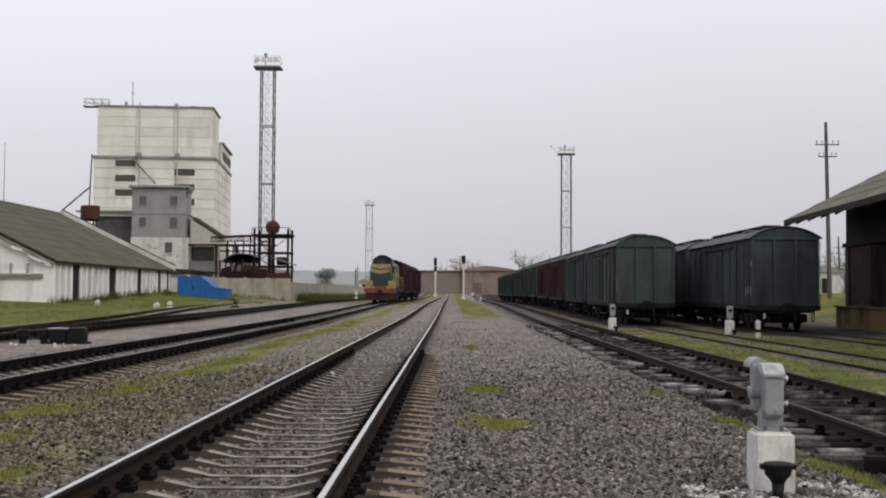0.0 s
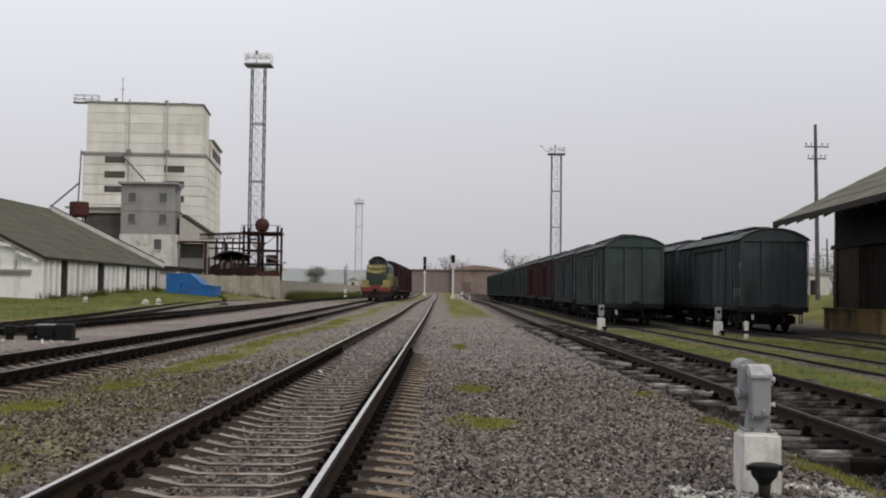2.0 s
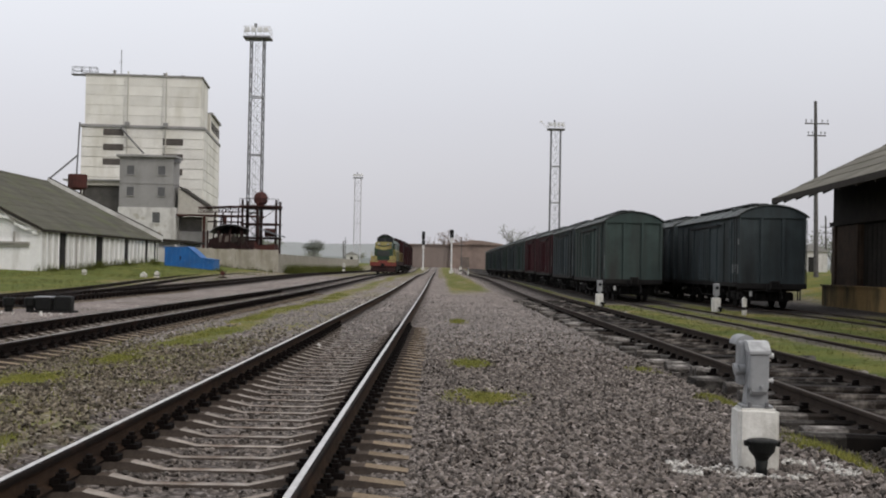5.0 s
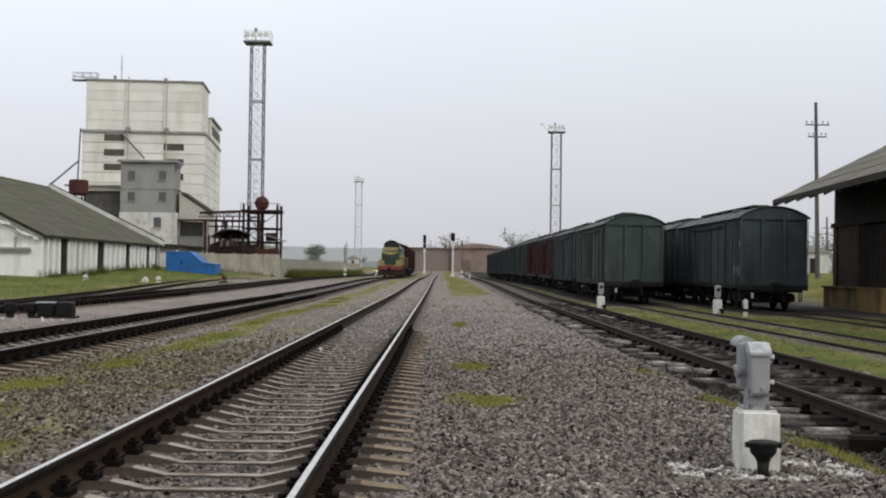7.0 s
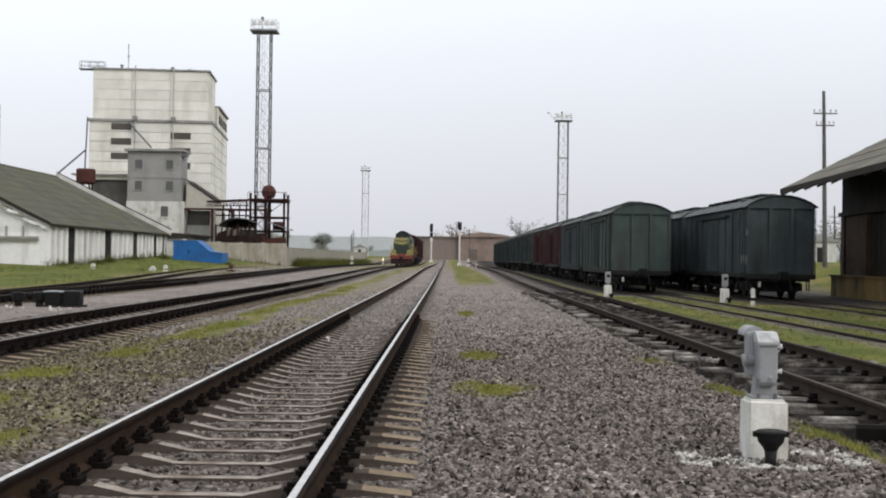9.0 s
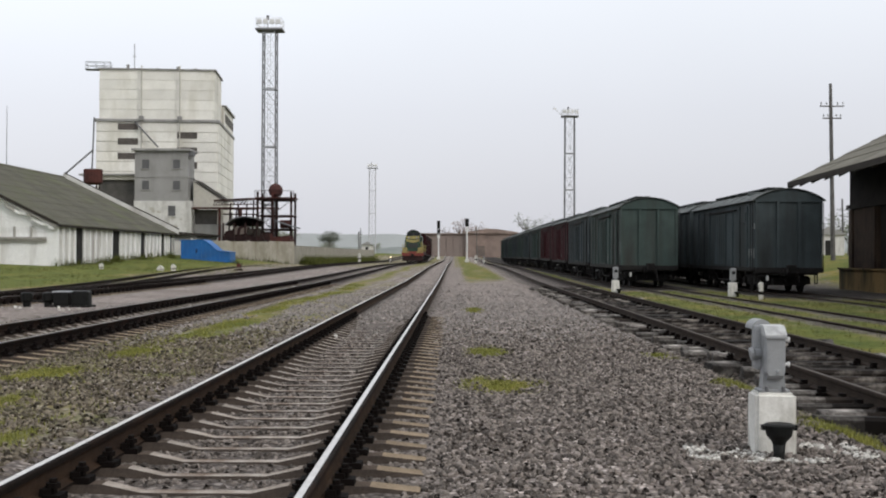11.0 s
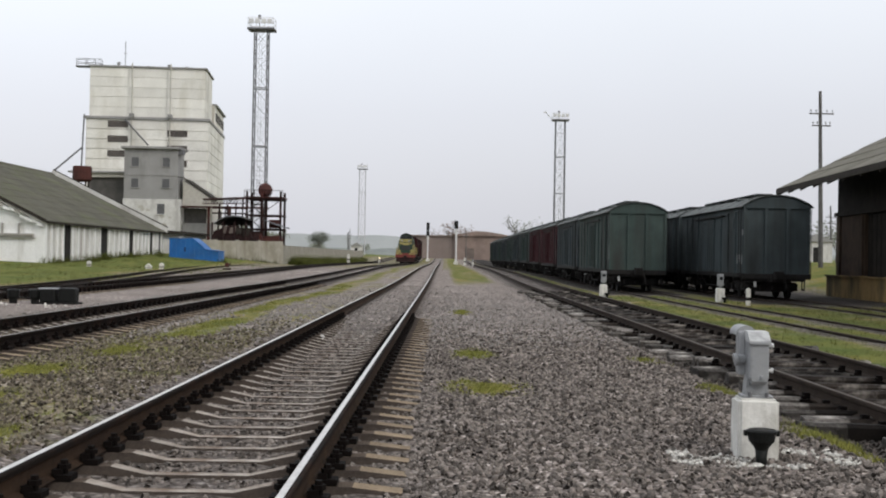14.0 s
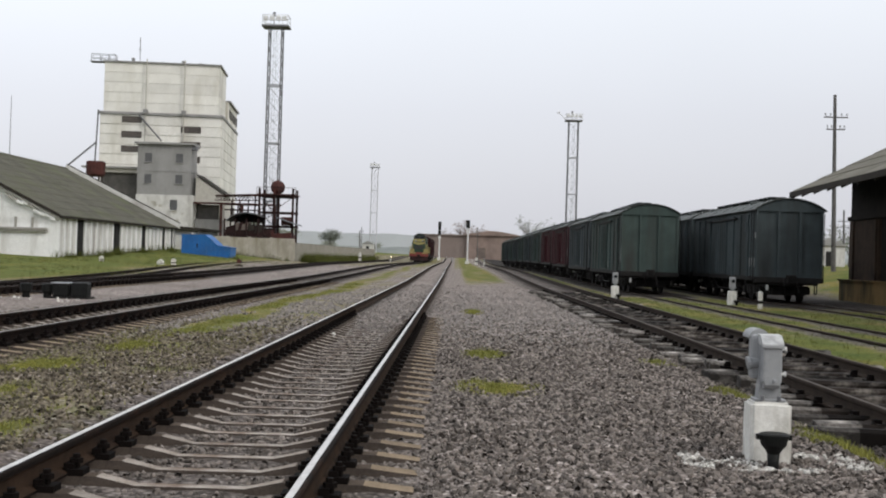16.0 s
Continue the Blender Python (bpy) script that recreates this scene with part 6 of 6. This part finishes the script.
dwarf_signal(-11.0, 205, 0.1, 1.1, "small white dwarf signal with a warm light", "lamp_warm")
dwarf_signal(4.6, 190, 0.0, 1.2, "small white dwarf signal near the far points")


def marker(x, y, z, h, r, label):
    t = thing("marker_post", pose(x, y, z), label, "marker post", "white marker posts")
    part("post", Shape().box(-r, r, -r, r, -0.15, h, 0.02), "signal_white", t)
    part("cap", Shape().prism([(-r - 0.02, h), (r + 0.02, h), (0, h + r)], "y", -r - 0.02, r + 0.02), "signal_white", t)
    part("band", Shape().box(-r - 0.004, r + 0.004, -r - 0.004, r + 0.004, h * 0.35, h * 0.55), "black", t)


marker(11.45, 45.0, -0.42, 0.62, 0.075, "short white marker post with black band in grass")
marker(-25.9, 87.7, ground_z(-25.9, 87.7), 0.3, 0.14, "squat white marker post on the grass bank")
marker(-20.95, 89.2, ground_z(-20.95, 89.2), 0.32, 0.16, "squat white marker post beside the outer track")
marker(-21.75, 88.5, ground_z(-21.75, 88.5), 0.16, 0.22, "low white concrete block beside the outer track")
marker(3.6, 205, 0.2, 1.0, 0.22, "white marker post at the far points")
marker(-15.1, 190, 0.2, 1.2, 0.2, "white marker post at the far fence")


# ---- point machine beside the outer track ----
def point_machine():
    t = thing("point_machine", pose(-10.95, 32.5, -0.2), "black cast-iron point machine with cable pots", "point machine")
    part("case", Shape().box(0.12, 0.55, -0.25, 0.25, 0.02, 0.38, 0.05), "cable_cup", t)
    part("lid", Shape().box(0.1, 0.57, -0.27, 0.27, 0.38, 0.41, 0.012), "galv", t)
    part("motor", Shape().box(0.6, 1.06, -0.2, 0.2, 0.0, 0.42, 0.06), "cable_cup", t)
    part("bed_plate", Shape().box(0.0, 1.12, -0.3, 0.3, -0.1, 0.03), "black", t)
    part("throw_rod", Shape().bar((0.3, 0.2, 0.1), (-0.9, 0.5, 0.12), 0.03, 6), "black", t)
    for x in (-0.05, -0.63):
        part("cable_pot", Shape().turned([(0.1, -0.1), (0.11, 0.1), (0.16, 0.16), (0.17, 0.34), (0.14, 0.37)], (x, -0.1, 0), 12), "cable_cup", t)


point_machine()


def point_lever(x, y):
    """A weighted hand lever for the points."""
    t = thing("point_lever", pose(x, y, ground_z(x, y)), "rusty weighted point lever beside the outer track", "point lever")
    part("base", Shape().box(-0.3, 0.3, -0.2, 0.2, -0.1, 0.14, 0.02), "rust_dark", t)
    part("lever", Shape().bar((0, 0, 0.1), (0.28, 0, 0.62), 0.03, 6), "rust_dark", t)
    part("weight", Shape().bar((-0.02, -0.1, 0.42), (-0.02, 0.1, 0.42), 0.17, 12), "rust", t)


point_lever(-17.2, 95.5)


# ---- the shunting signal close to the camera ----
def near_signal():
    t = thing("shunting_signal", pose(2.312, 8.75, -0.208, 0, 0, -2), "grey shunting signal on a limewashed concrete foot", "shunting signal")
    # limewashed foot, slightly tapered, edges worn
    bm = bmesh.new()
    bmesh.ops.create_cube(bm, size=1.0)
    for v in bm.verts:
        k = 0.143 if v.co.z > 0 else 0.15
        v.co = Vector((math.copysign(k, v.co.x), math.copysign(k, v.co.y), 0.43 if v.co.z > 0 else -0.15))
    bmesh.ops.bevel(bm, geom=list(bm.edges), offset=0.022, segments=3, affect="EDGES")
    bmesh.ops.subdivide_edges(bm, edges=[e for e in bm.edges if e.calc_length() > 0.2], cuts=5, use_grid_fill=True)
    for v in bm.verts:
        v.co += v.co.normalized() * 0.006 * noise.noise(v.co * 14)
    s = Shape()
    bm.verts.index_update()
    s.add([v.co[:] for v in bm.verts], [[v.index for v in f.verts] for f in bm.faces])
    bm.free()
    part("foot", s, "signal_white", t, "limewashed concrete foot")
    part("pedestal", Shape().prism([(-0.085, 0.43), (0.085, 0.43), (0.07, 0.60), (-0.07, 0.60)], "y", -0.06, 0.06), "signal_grey", t)
    part("base_flange", Shape().box(-0.11, 0.11, -0.09, 0.09, 0.43, 0.45, 0.006), "signal_grey", t)
    # lamp case seen from behind: tall box with sloped lid and a rear half
    case = part("lamp_case", Shape().rounded(-0.07, 0.07, -0.13, 0.05, 0.565, 0.862, 0.018), "signal_grey", t, smooth=False)
    s = Shape().prism([(-0.132, 0.555), (-0.105, 0.53), (0.05, 0.53), (0.05, 0.56), (-0.132, 0.60)], "x", -0.055, 0.055)
    part("case_skirt", s, "signal_grey", case)
    # lid painted lighter than the case to look lit from above
    part("lid", Shape().prism([(-0.14, 0.83), (-0.14, 0.848), (-0.06, 0.908), (0.05, 0.913), (0.05, 0.85)], "x", -0.076, 0.076), "signal_lid", case, "sloped lid, coloured paler for skylight")
    part("lid_lip", Shape().box(-0.079, 0.079, -0.147, -0.132, 0.82, 0.84, 0.004), "signal_grey", case)
    part("seam", Shape().box(-0.073, 0.073, -0.036, -0.03, 0.57, 0.845), "signal_grey", case)
    part("front_case", Shape().rounded(-0.115, 0.035, 0.03, 0.18, 0.58, 0.905, 0.03), "signal_grey", t)
    part("visor", Shape().prism([(-0.05 + 0.075 * math.cos(math.pi * k / 10), 0.875 + 0.07 * math.sin(math.pi * k / 10)) for k in range(11)], "y", 0.10, 0.34), "signal_grey", t)
    for z in (0.81, 0.63):
        part("hinge", Shape().bar((0.066, -0.06, z), (0.098, -0.06, z), 0.013, 8).bar((0.098, -0.06, z), (0.11, -0.06, z), 0.02, 8), "mast_white", case)
    part("side_lamp_socket", Shape().bar((-0.075, 0.04, 0.70), (-0.125, 0.03, 0.70), 0.038, 12).bar((-0.125, 0.03, 0.70), (-0.15, 0.03, 0.695), 0.048, 12), "signal_grey", t)
    part("latch", Shape().box(0.0, 0.03, -0.14, -0.128, 0.57, 0.60, 0.004).bar((0.015, -0.14, 0.585), (0.015, -0.155, 0.585), 0.01, 8), "signal_grey", case)
    for x in (-0.06, 0.06):
        part("bolt", Shape().bar((x, -0.1, 0.44), (x, -0.1, 0.475), 0.014, 6), "mast_grey", t)


near_signal()
cup = thing("cable_cup", pose(2.262, 8.37, -0.222), "black cast-iron cable cup standing in gravel", "cable box")
part("stem", Shape().turned([(0.040, -0.15), (0.039, 0.05), (0.044, 0.12)], (0, 0, 0), 16), "cable_cup", cup, smooth=True)
part("funnel", Shape().turned([(0.044, 0.12), (0.057, 0.145), (0.088, 0.18), (0.097, 0.232)], (0, 0, 0), 20), "cable_cup", cup)
part("lid", Shape().turned([(0.104, 0.232), (0.107, 0.252), (0.093, 0.262), (0.046, 0.266)], (0, 0, 0), 20), "cable_cup", cup)
for x in (-0.11, 0.11):
    part("lug", Shape().box(x - 0.013, x + 0.013, -0.024, 0.024, 0.216, 0.255, 0.006), "cable_cup", cup)


# ---- trees ----
def tree(x, y, h, spread, leafy, mat, label, seed):
    rnd = random.Random(seed)
    t = thing("tree", pose(x, y, ground_z(x, y) - 0.1), label, "tree", "distant trees")
    s = Shape().bar((0, 0, 0), (0.1 * h * 0.3, 0, h * 0.5), 0.028 * h, 7, 0.015 * h)
    tips = []
    for k in range(9):
        a, z = rnd.uniform(0, 6.28), h * rnd.uniform(0.25, 0.55)
        tip = Vector((math.cos(a) * spread * rnd.uniform(0.5, 0.95), math.sin(a) * spread * rnd.uniform(0.5, 0.95), h * rnd.uniform(0.6, 0.98)))
        s.bar((0.02 * h, 0, z), tip, 0.011 * h, 5, 0.003 * h)
        tips.append(tip)
        for _ in range(4):
            q = tip.lerp(Vector((0, 0, z)), rnd.uniform(0.1, 0.6))
            e = q + Vector((rnd.uniform(-1, 1), rnd.uniform(-1, 1), rnd.uniform(0.2, 1))) * spread * 0.35
            s.bar(q, e, 0.005 * h, 4, 0.0015 * h)
            tips.append(e)
    part("trunk", s, "bark", t)
    s = Shape()
    for tip in tips:
        for _ in range(leafy):
            c = tip + Vector((rnd.gauss(0, 1), rnd.gauss(0, 1), rnd.gauss(0, 0.8))) * spread * (0.16 if leafy > 10 else 0.11)
            u = Vector((rnd.gauss(0, 1), rnd.gauss(0, 1), rnd.gauss(0, 1))).normalized() * h * (0.03 if leafy > 10 else 0.016)
            v = u.cross(Vector((rnd.gauss(0, 1), rnd.gauss(0, 1), rnd.gauss(0, 1)))).normalized() * h * (0.022 if leafy > 10 else 0.012)
            s.add([c - u, c + v, c + u, c - v], [(0, 1, 2, 3)])
    part("crown", s, mat, t)


# crowns use foliage colours paled for haze
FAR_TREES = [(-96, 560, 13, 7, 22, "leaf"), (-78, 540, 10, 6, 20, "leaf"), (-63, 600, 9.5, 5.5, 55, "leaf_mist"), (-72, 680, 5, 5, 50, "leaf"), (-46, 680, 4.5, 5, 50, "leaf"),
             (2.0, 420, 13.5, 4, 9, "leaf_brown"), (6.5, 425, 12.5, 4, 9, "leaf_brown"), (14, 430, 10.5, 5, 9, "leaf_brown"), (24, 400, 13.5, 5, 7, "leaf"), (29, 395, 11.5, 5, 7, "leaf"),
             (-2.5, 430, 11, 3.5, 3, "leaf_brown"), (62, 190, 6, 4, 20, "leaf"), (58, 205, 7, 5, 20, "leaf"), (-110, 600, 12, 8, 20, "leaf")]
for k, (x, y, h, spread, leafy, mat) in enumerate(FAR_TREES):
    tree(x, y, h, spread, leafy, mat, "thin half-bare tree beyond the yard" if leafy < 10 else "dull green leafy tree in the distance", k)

# ---- loose ballast and grass close by ----
ICO = [(0, 0, 1), (0.894, 0, 0.447), (0.276, 0.851, 0.447), (-0.724, 0.526, 0.447), (-0.724, -0.526, 0.447), (0.276, -0.851, 0.447),
       (0.724, 0.526, -0.447), (-0.276, 0.851, -0.447), (-0.894, 0, -0.447), (-0.276, -0.851, -0.447), (0.724, -0.526, -0.447), (0, 0, -1)]
ICO_F = [(0, 1, 2), (0, 2, 3), (0, 3, 4), (0, 4, 5), (0, 5, 1), (1, 6, 2), (2, 7, 3), (3, 8, 4), (4, 9, 5), (5, 10, 1),
         (6, 7, 2), (7, 8, 3), (8, 9, 4), (9, 10, 5), (10, 6, 1)]


def stones(name, points, sizes, mat, label, rng):
    """Many angular stones as one mesh."""
    n = len(points)
    base = np.array(ICO) * 1.0
    v = base[None] * rng.uniform(0.75, 1.25, (n, 12, 1)) * rng.uniform(0.65, 1.2, (n, 1, 3))
    q = rng.normal(size=(n, 4))
    q /= np.linalg.norm(q, axis=1, keepdims=True)
    a, b, c, d = q.T
    rot = np.stack([np.stack([1 - 2 * (c * c + d * d), 2 * (b * c - a * d), 2 * (b * d + a * c)], -1),
                    np.stack([2 * (b * c + a * d), 1 - 2 * (b * b + d * d), 2 * (c * d - a * b)], -1),
                    np.stack([2 * (b * d - a * c), 2 * (c * d + a * b), 1 - 2 * (b * b + c * c)], -1)], 1)
    v = np.einsum("nij,nkj->nki", rot, v) * np.asarray(sizes)[:, None, None] + np.asarray(points)[:, None]
    f = (np.array(ICO_F)[None] + 12 * np.arange(n)[:, None, None]).reshape(-1, 3)
    me = bpy.data.meshes.new(name)
    me.vertices.add(12 * n)
    me.vertices.foreach_set("co", v.ravel())
    me.loops.add(f.size)
    me.loops.foreach_set("vertex_index", f.ravel())
    me.polygons.add(len(f))
    me.polygons.foreach_set("loop_start", np.arange(0, f.size, 3))
    me.update(calc_edges=True)
    me.shade_flat()
    me.materials.append(M[mat])
    return tagged(new(name, me), label, "stones", kind="stuff")


rng = np.random.default_rng(4)
SPLASHES = [(1.76, 8.6, 0.13, 0.4), (2.72, 8.9, 0.24, 0.16), (2.88, 8.6, 0.16, 0.22), (2.35, 8.25, 0.42, 0.1), (2.05, 8.5, 0.16, 0.2)]
far, far_sizes = [], []
pts, sizes, dark, dark_sizes, lime, lime_sizes, moss, moss_sizes = [], [], [], [], [], [], [], []
for y0, y1, density in ((-4.0, 0.0, 60), (0.0, 5.9, 90), (5.9, 7.2, 420), (7.2, 12, 560), (12, 17, 420), (17, 22, 200), (22, 28, 110), (28, 36, 60), (36, 43, 32), (43, 50, 16), (50, 60, 6)):
    half = y1 * 0.39 if y1 > 6 else 3.5
    n = int(density * (y1 - y0) * 2 * half)
    for x, y, r in zip(rng.uniform(-half - 0.4, half + 0.4, n), rng.uniform(y0, y1, n), rng.uniform(0, 1, n)):
        if x < -9.5 or x > 6.2 or min(abs(x - MAIN_X + 0.797), abs(x - MAIN_X - 0.797), abs(x - LEFT_X + 0.797), abs(x - LEFT_X - 0.797)) < 0.09:
            continue
        if cover(x, y) > 0.4 + 0.3 * r:
            continue
        size = 0.012 + 0.019 * r * r + 0.006 * (y > 17) 
        z = ground_z(x, y) + 0.25 * size
        if abs(x - MAIN_X) < 1.36 and y < 26:
            if r < 0.25:
                continue
            if abs((y - 4.0) / 0.543 - round((y - 4.0) / 0.543)) < 0.17 + 0.1 * r:
                continue
            z -= 0.004
        if soil_and_shade(x, y) > 0.3 + 0.6 * r and x > 2.0:
            if y < 40:
                dark.append((x, y, ground_z(x, y) + 0.2 * size))
                dark_sizes.append(size * 1.3)
            continue
        splash = max((1 - math.hypot((x - cx) / rx, (y - cy) / ry) for cx, cy, rx, ry in SPLASHES), default=0)
        if splash > 0 and rng.random() < 0.25 + 1.3 * splash * (0.6 + noise.noise((x * 9, y * 9, 0))):
            lime.append((x, y, z + 0.002))
            lime_sizes.append(size * 0.9)
            continue
        # stones past 18 to 28 m get the haze-paled colour
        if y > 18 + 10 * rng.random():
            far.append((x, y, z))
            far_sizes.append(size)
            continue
        if x < MAIN_X - 1.3 + 0.5 * noise.noise((x, y, 3.0)):
            moss.append((x, y, z))
            moss_sizes.append(size)
            continue
        pts.append((x, y, z))
        sizes.append(size)
stones("ballast", pts, sizes, "stone", "loose grey-brown ballast stones of mixed size", rng)
stones("distant_ballast", far, far_sizes, "far_stone", "ballast stones further down the line, paled for haze", rng)
stones("mossy_ballast", moss, moss_sizes, "mossy_stone", "dark mossy ballast stones between the tracks", rng)
stones("oily_ballast", dark, dark_sizes, "oily_stone", "black oily ballast round the wooden sleepers", rng)
for cx, cy, rx, ry in SPLASHES:
    n = int(9000 * rx * ry)
    for a, r in zip(rng.uniform(0, 6.283, n), np.sqrt(rng.uniform(0, 1, n))):
        x, y = cx + rx * r * math.cos(a), cy + ry * r * math.sin(a)
        if noise.noise((x * 7, y * 7, 2.0)) + 0.35 * noise.noise((x * 22, y * 22, 5.0)) > 0.45 * r - 0.12 and abs(x - 2.31) + abs(y - 8.75) > 0.2:
            q = rng.uniform(0.007, 0.015)
            lime.append((x, y, ground_z(x, y) + 0.012))
            lime_sizes.append(q)
stones("limewash_spill", lime, lime_sizes, "white_stone", "ballast stones splashed white with limewash", rng)
pts = [(-2.05, 20.8, ground_z(-2.05, 20.8) + 0.03), (-2.2, 15.0, ground_z(-2.2, 15) + 0.03)]
for _ in range(14):
    x, y = rng.uniform(-12.2, -9.6), rng.uniform(30.2, 31.9)
    pts.append((x, y, ground_z(x, y) + 0.02))
stones("pale_stone", pts, [0.06, 0.03] + [0.02 + 0.025 * rng.random() for _ in range(14)], "white_stone", "a few pale stones lying in the ballast", rng)

s = Shape()
rnd = random.Random(8)


def tuft(x, y, h, n):
    z = ground_z(x, y)
    for _ in range(n):
        a, lean, bx, by = rnd.uniform(0, 6.28), rnd.uniform(0.1, 0.7) * h, x + rnd.gauss(0, 0.05), y + rnd.gauss(0, 0.05)
        u = Vector((math.cos(a + 1.57), math.sin(a + 1.57), 0)) * (0.004 + 0.012 * h)
        p, tip = Vector((bx, by, z - 0.01)), Vector((bx + math.cos(a) * lean, by + math.sin(a) * lean, z + h * rnd.uniform(0.6, 1.1)))
        s.add([p - u, p + u, tip], [(0, 1, 2)])


for px, py, rx, ry in PATCHES:
    for _ in range(int(620 * rx * ry / 0.2)):
        a, r = rnd.uniform(0, 6.28), math.sqrt(rnd.random()) * 1.25
        x, y = px + rx * r * math.cos(a), py + ry * r * math.sin(a)
        if rnd.random() > 0.55 * r and noise.noise((x * 5, y * 3, 8.0)) < 0.9 - 0.75 * r:
            tuft(x, y, rnd.uniform(0.018, 0.045) + (0.04 * rnd.random() if px > 3 else 0), 12 if px > 3 else 7)
for _ in range(3600):
    y = 16 + 44 * rnd.random() ** 1.3
    x = -4.6 - 0.2 * math.sin(y * 0.23) + rnd.gauss(0, 0.26)
    if noise.noise((x * 1.4, y * 0.35, 5.0)) > -0.15 + 0.2 * rnd.random():
        tuft(x, y, rnd.uniform(0.025, 0.075), 6)
for _ in range(900):
    tuft(rnd.uniform(-6.2, -2.9), rnd.uniform(8, 22), rnd.uniform(0.03, 0.08), 4)
tagged(part("grass", s, "blade"), "short yellow-green grass and weeds in the ballast", "grass", kind="stuff")
s = Shape()
for _ in range(6500):
    x, y = rnd.uniform(6.3, 17.5), 16 + 39 * rnd.random() ** 0.8
    if min(abs(x - 8.9), abs(x - 10.5), abs(x - 13.6), abs(x - 15.2)) > 0.07 and soil_and_shade(x, y) < 0.6:
        tuft(x, y, rnd.uniform(0.03, 0.11), 4)
for _ in range(5200):
    x, y = rnd.uniform(-29.4, -15.3), rnd.uniform(45, 120)
    if noise.noise((x * 0.35, y * 0.12, 6.0)) > -0.25 + 0.4 * rnd.random():
        tuft(x, y, rnd.uniform(0.06, 0.28), 4)
for wx, wy, wr, wh in ((-28.9, 99.0, 0.7, 0.55), (-29.0, 103.0, 0.5, 0.8), (-28.6, 97.5, 0.5, 0.4), (-28.8, 111.0, 0.6, 0.5), (-29.2, 91.0, 0.4, 0.4), (-27.6, 117.2, 0.4, 0.6), (-21.5, 117.4, 0.6, 0.4)):
    for _ in range(70):
        tuft(wx + rnd.gauss(0, 0.4 * wr), wy + rnd.gauss(0, wr), wh * rnd.uniform(0.4, 1.1), 6)
for _ in range(1500):
    y = 137 + 120 * rnd.random() ** 1.6
    tuft(-17.7 + abs(rnd.gauss(0.0, 0.9)), y, rnd.uniform(0.5, 1.35), 8)
for _ in range(160):
    k = rnd.random()
    tuft(-27.4 + 8.8 * k, 130.2 + 6 * k + rnd.gauss(0, 0.2), rnd.uniform(0.25, 0.7), 5)
for _ in range(260):
    tuft(-29.7 + rnd.gauss(0, 0.25), rnd.uniform(88, 126), rnd.uniform(0.3, 0.8), 5)
tagged(part("yard_grass", s, "blade_dull"), "dull green grass over the sidings and the bank", "grass", kind="stuff")

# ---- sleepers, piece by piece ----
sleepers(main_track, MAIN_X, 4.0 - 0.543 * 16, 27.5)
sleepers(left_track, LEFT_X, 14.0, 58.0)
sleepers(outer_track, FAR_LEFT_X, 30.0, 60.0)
s = Shape()
for n, (xa, xb) in enumerate(((-1.32, -0.9), (-0.9, 0.98), (0.98, 1.32))):
    s.slot = n % 2
    s.prism([(-0.11, -0.2), (0.11, -0.2), (0.115, -0.035), (0.085, 0.0), (-0.075, 0.002), (-0.115, -0.03)], "x", xa, xb)
plate = Shape().box(-0.19, 0.19, -0.08, 0.08, -0.2, -0.17)
for a in (-1, 1):
    plate.box(a * 0.1 - 0.035, a * 0.1 + 0.035, -0.035, 0.035, -0.17, -0.10).box(a * 0.145 - 0.02, a * 0.145 + 0.02, -0.06, -0.02, -0.17, -0.13)
TIE_PLATE = plate.mesh("tie_plate", "clip")
WOOD = s.mesh("sleeper", "wood_end", "wood_sleeper")
y = -4.0
while y < 58:
    part("sleeper", WOOD, (), wood_track, at=pose(R1(y) + random.choice((-0.34, -0.22, -0.12, -0.05, 0.06, 0.2)) + random.uniform(-0.06, 0.06), y + random.uniform(-0.1, 0.1), -0.262 + rise(y) + random.uniform(-0.03, 0.012), random.uniform(-9, 9), random.uniform(-1.6, 1.6), random.uniform(-9, 9)))
    for off in (-0.797, 0.797):
        part("tie_plate", TIE_PLATE, (), wood_track, at=pose(R1(y) + off, y + random.uniform(-0.03, 0.03), -0.12 + rise(y), 0, 0, random.uniform(-3, 3)))
    y += random.uniform(0.46, 0.82)
for line, x0 in ((yard_track, 9.78), (shed_track, 14.4)):
    y = 18.0
    while y < 52:
        if random.random() < 0.7:
            part("sleeper", WOOD, (), line, at=pose(x0 + random.uniform(-0.1, 0.1), y, -0.33 - 0.195 + 0.1 + random.uniform(-0.03, 0.0), 0, 0, random.uniform(-2, 2)))
        y += 0.62


# ---- what moves ----
SPEED, START = 4.9, 116.2


def motions():
    offsets = [0.0] + [17.2 + 14.4 * k for k in range(3)]
    times = [float(k) for k in range(17)]
    for vehicle, off in zip(TRAIN, offsets):
        length = 17.2 if vehicle is loco else 14.4
        rows = []
        for t in times:
            y = START + SPEED * t + off
            turn = -math.degrees(math.atan((LEFT(y + length) - LEFT(y)) / length))
            lift = math.degrees(math.atan((rise(y + length) - rise(y)) / length))
            rows.append((t, pose(LEFT(y), y, rise(y), lift, 0, turn)))
        walk(vehicle, rows)
        for child in vehicle.children_recursive:
            if child.name.startswith("wheelset"):
                x, y, z = child.matrix_basis.translation
                n = 150
                walk(child, [(16.0 * k / n, pose(x, y, z, -math.degrees(SPEED * 16.0 * k / n / z), 0, 0)) for k in range(n + 1)])


motions()
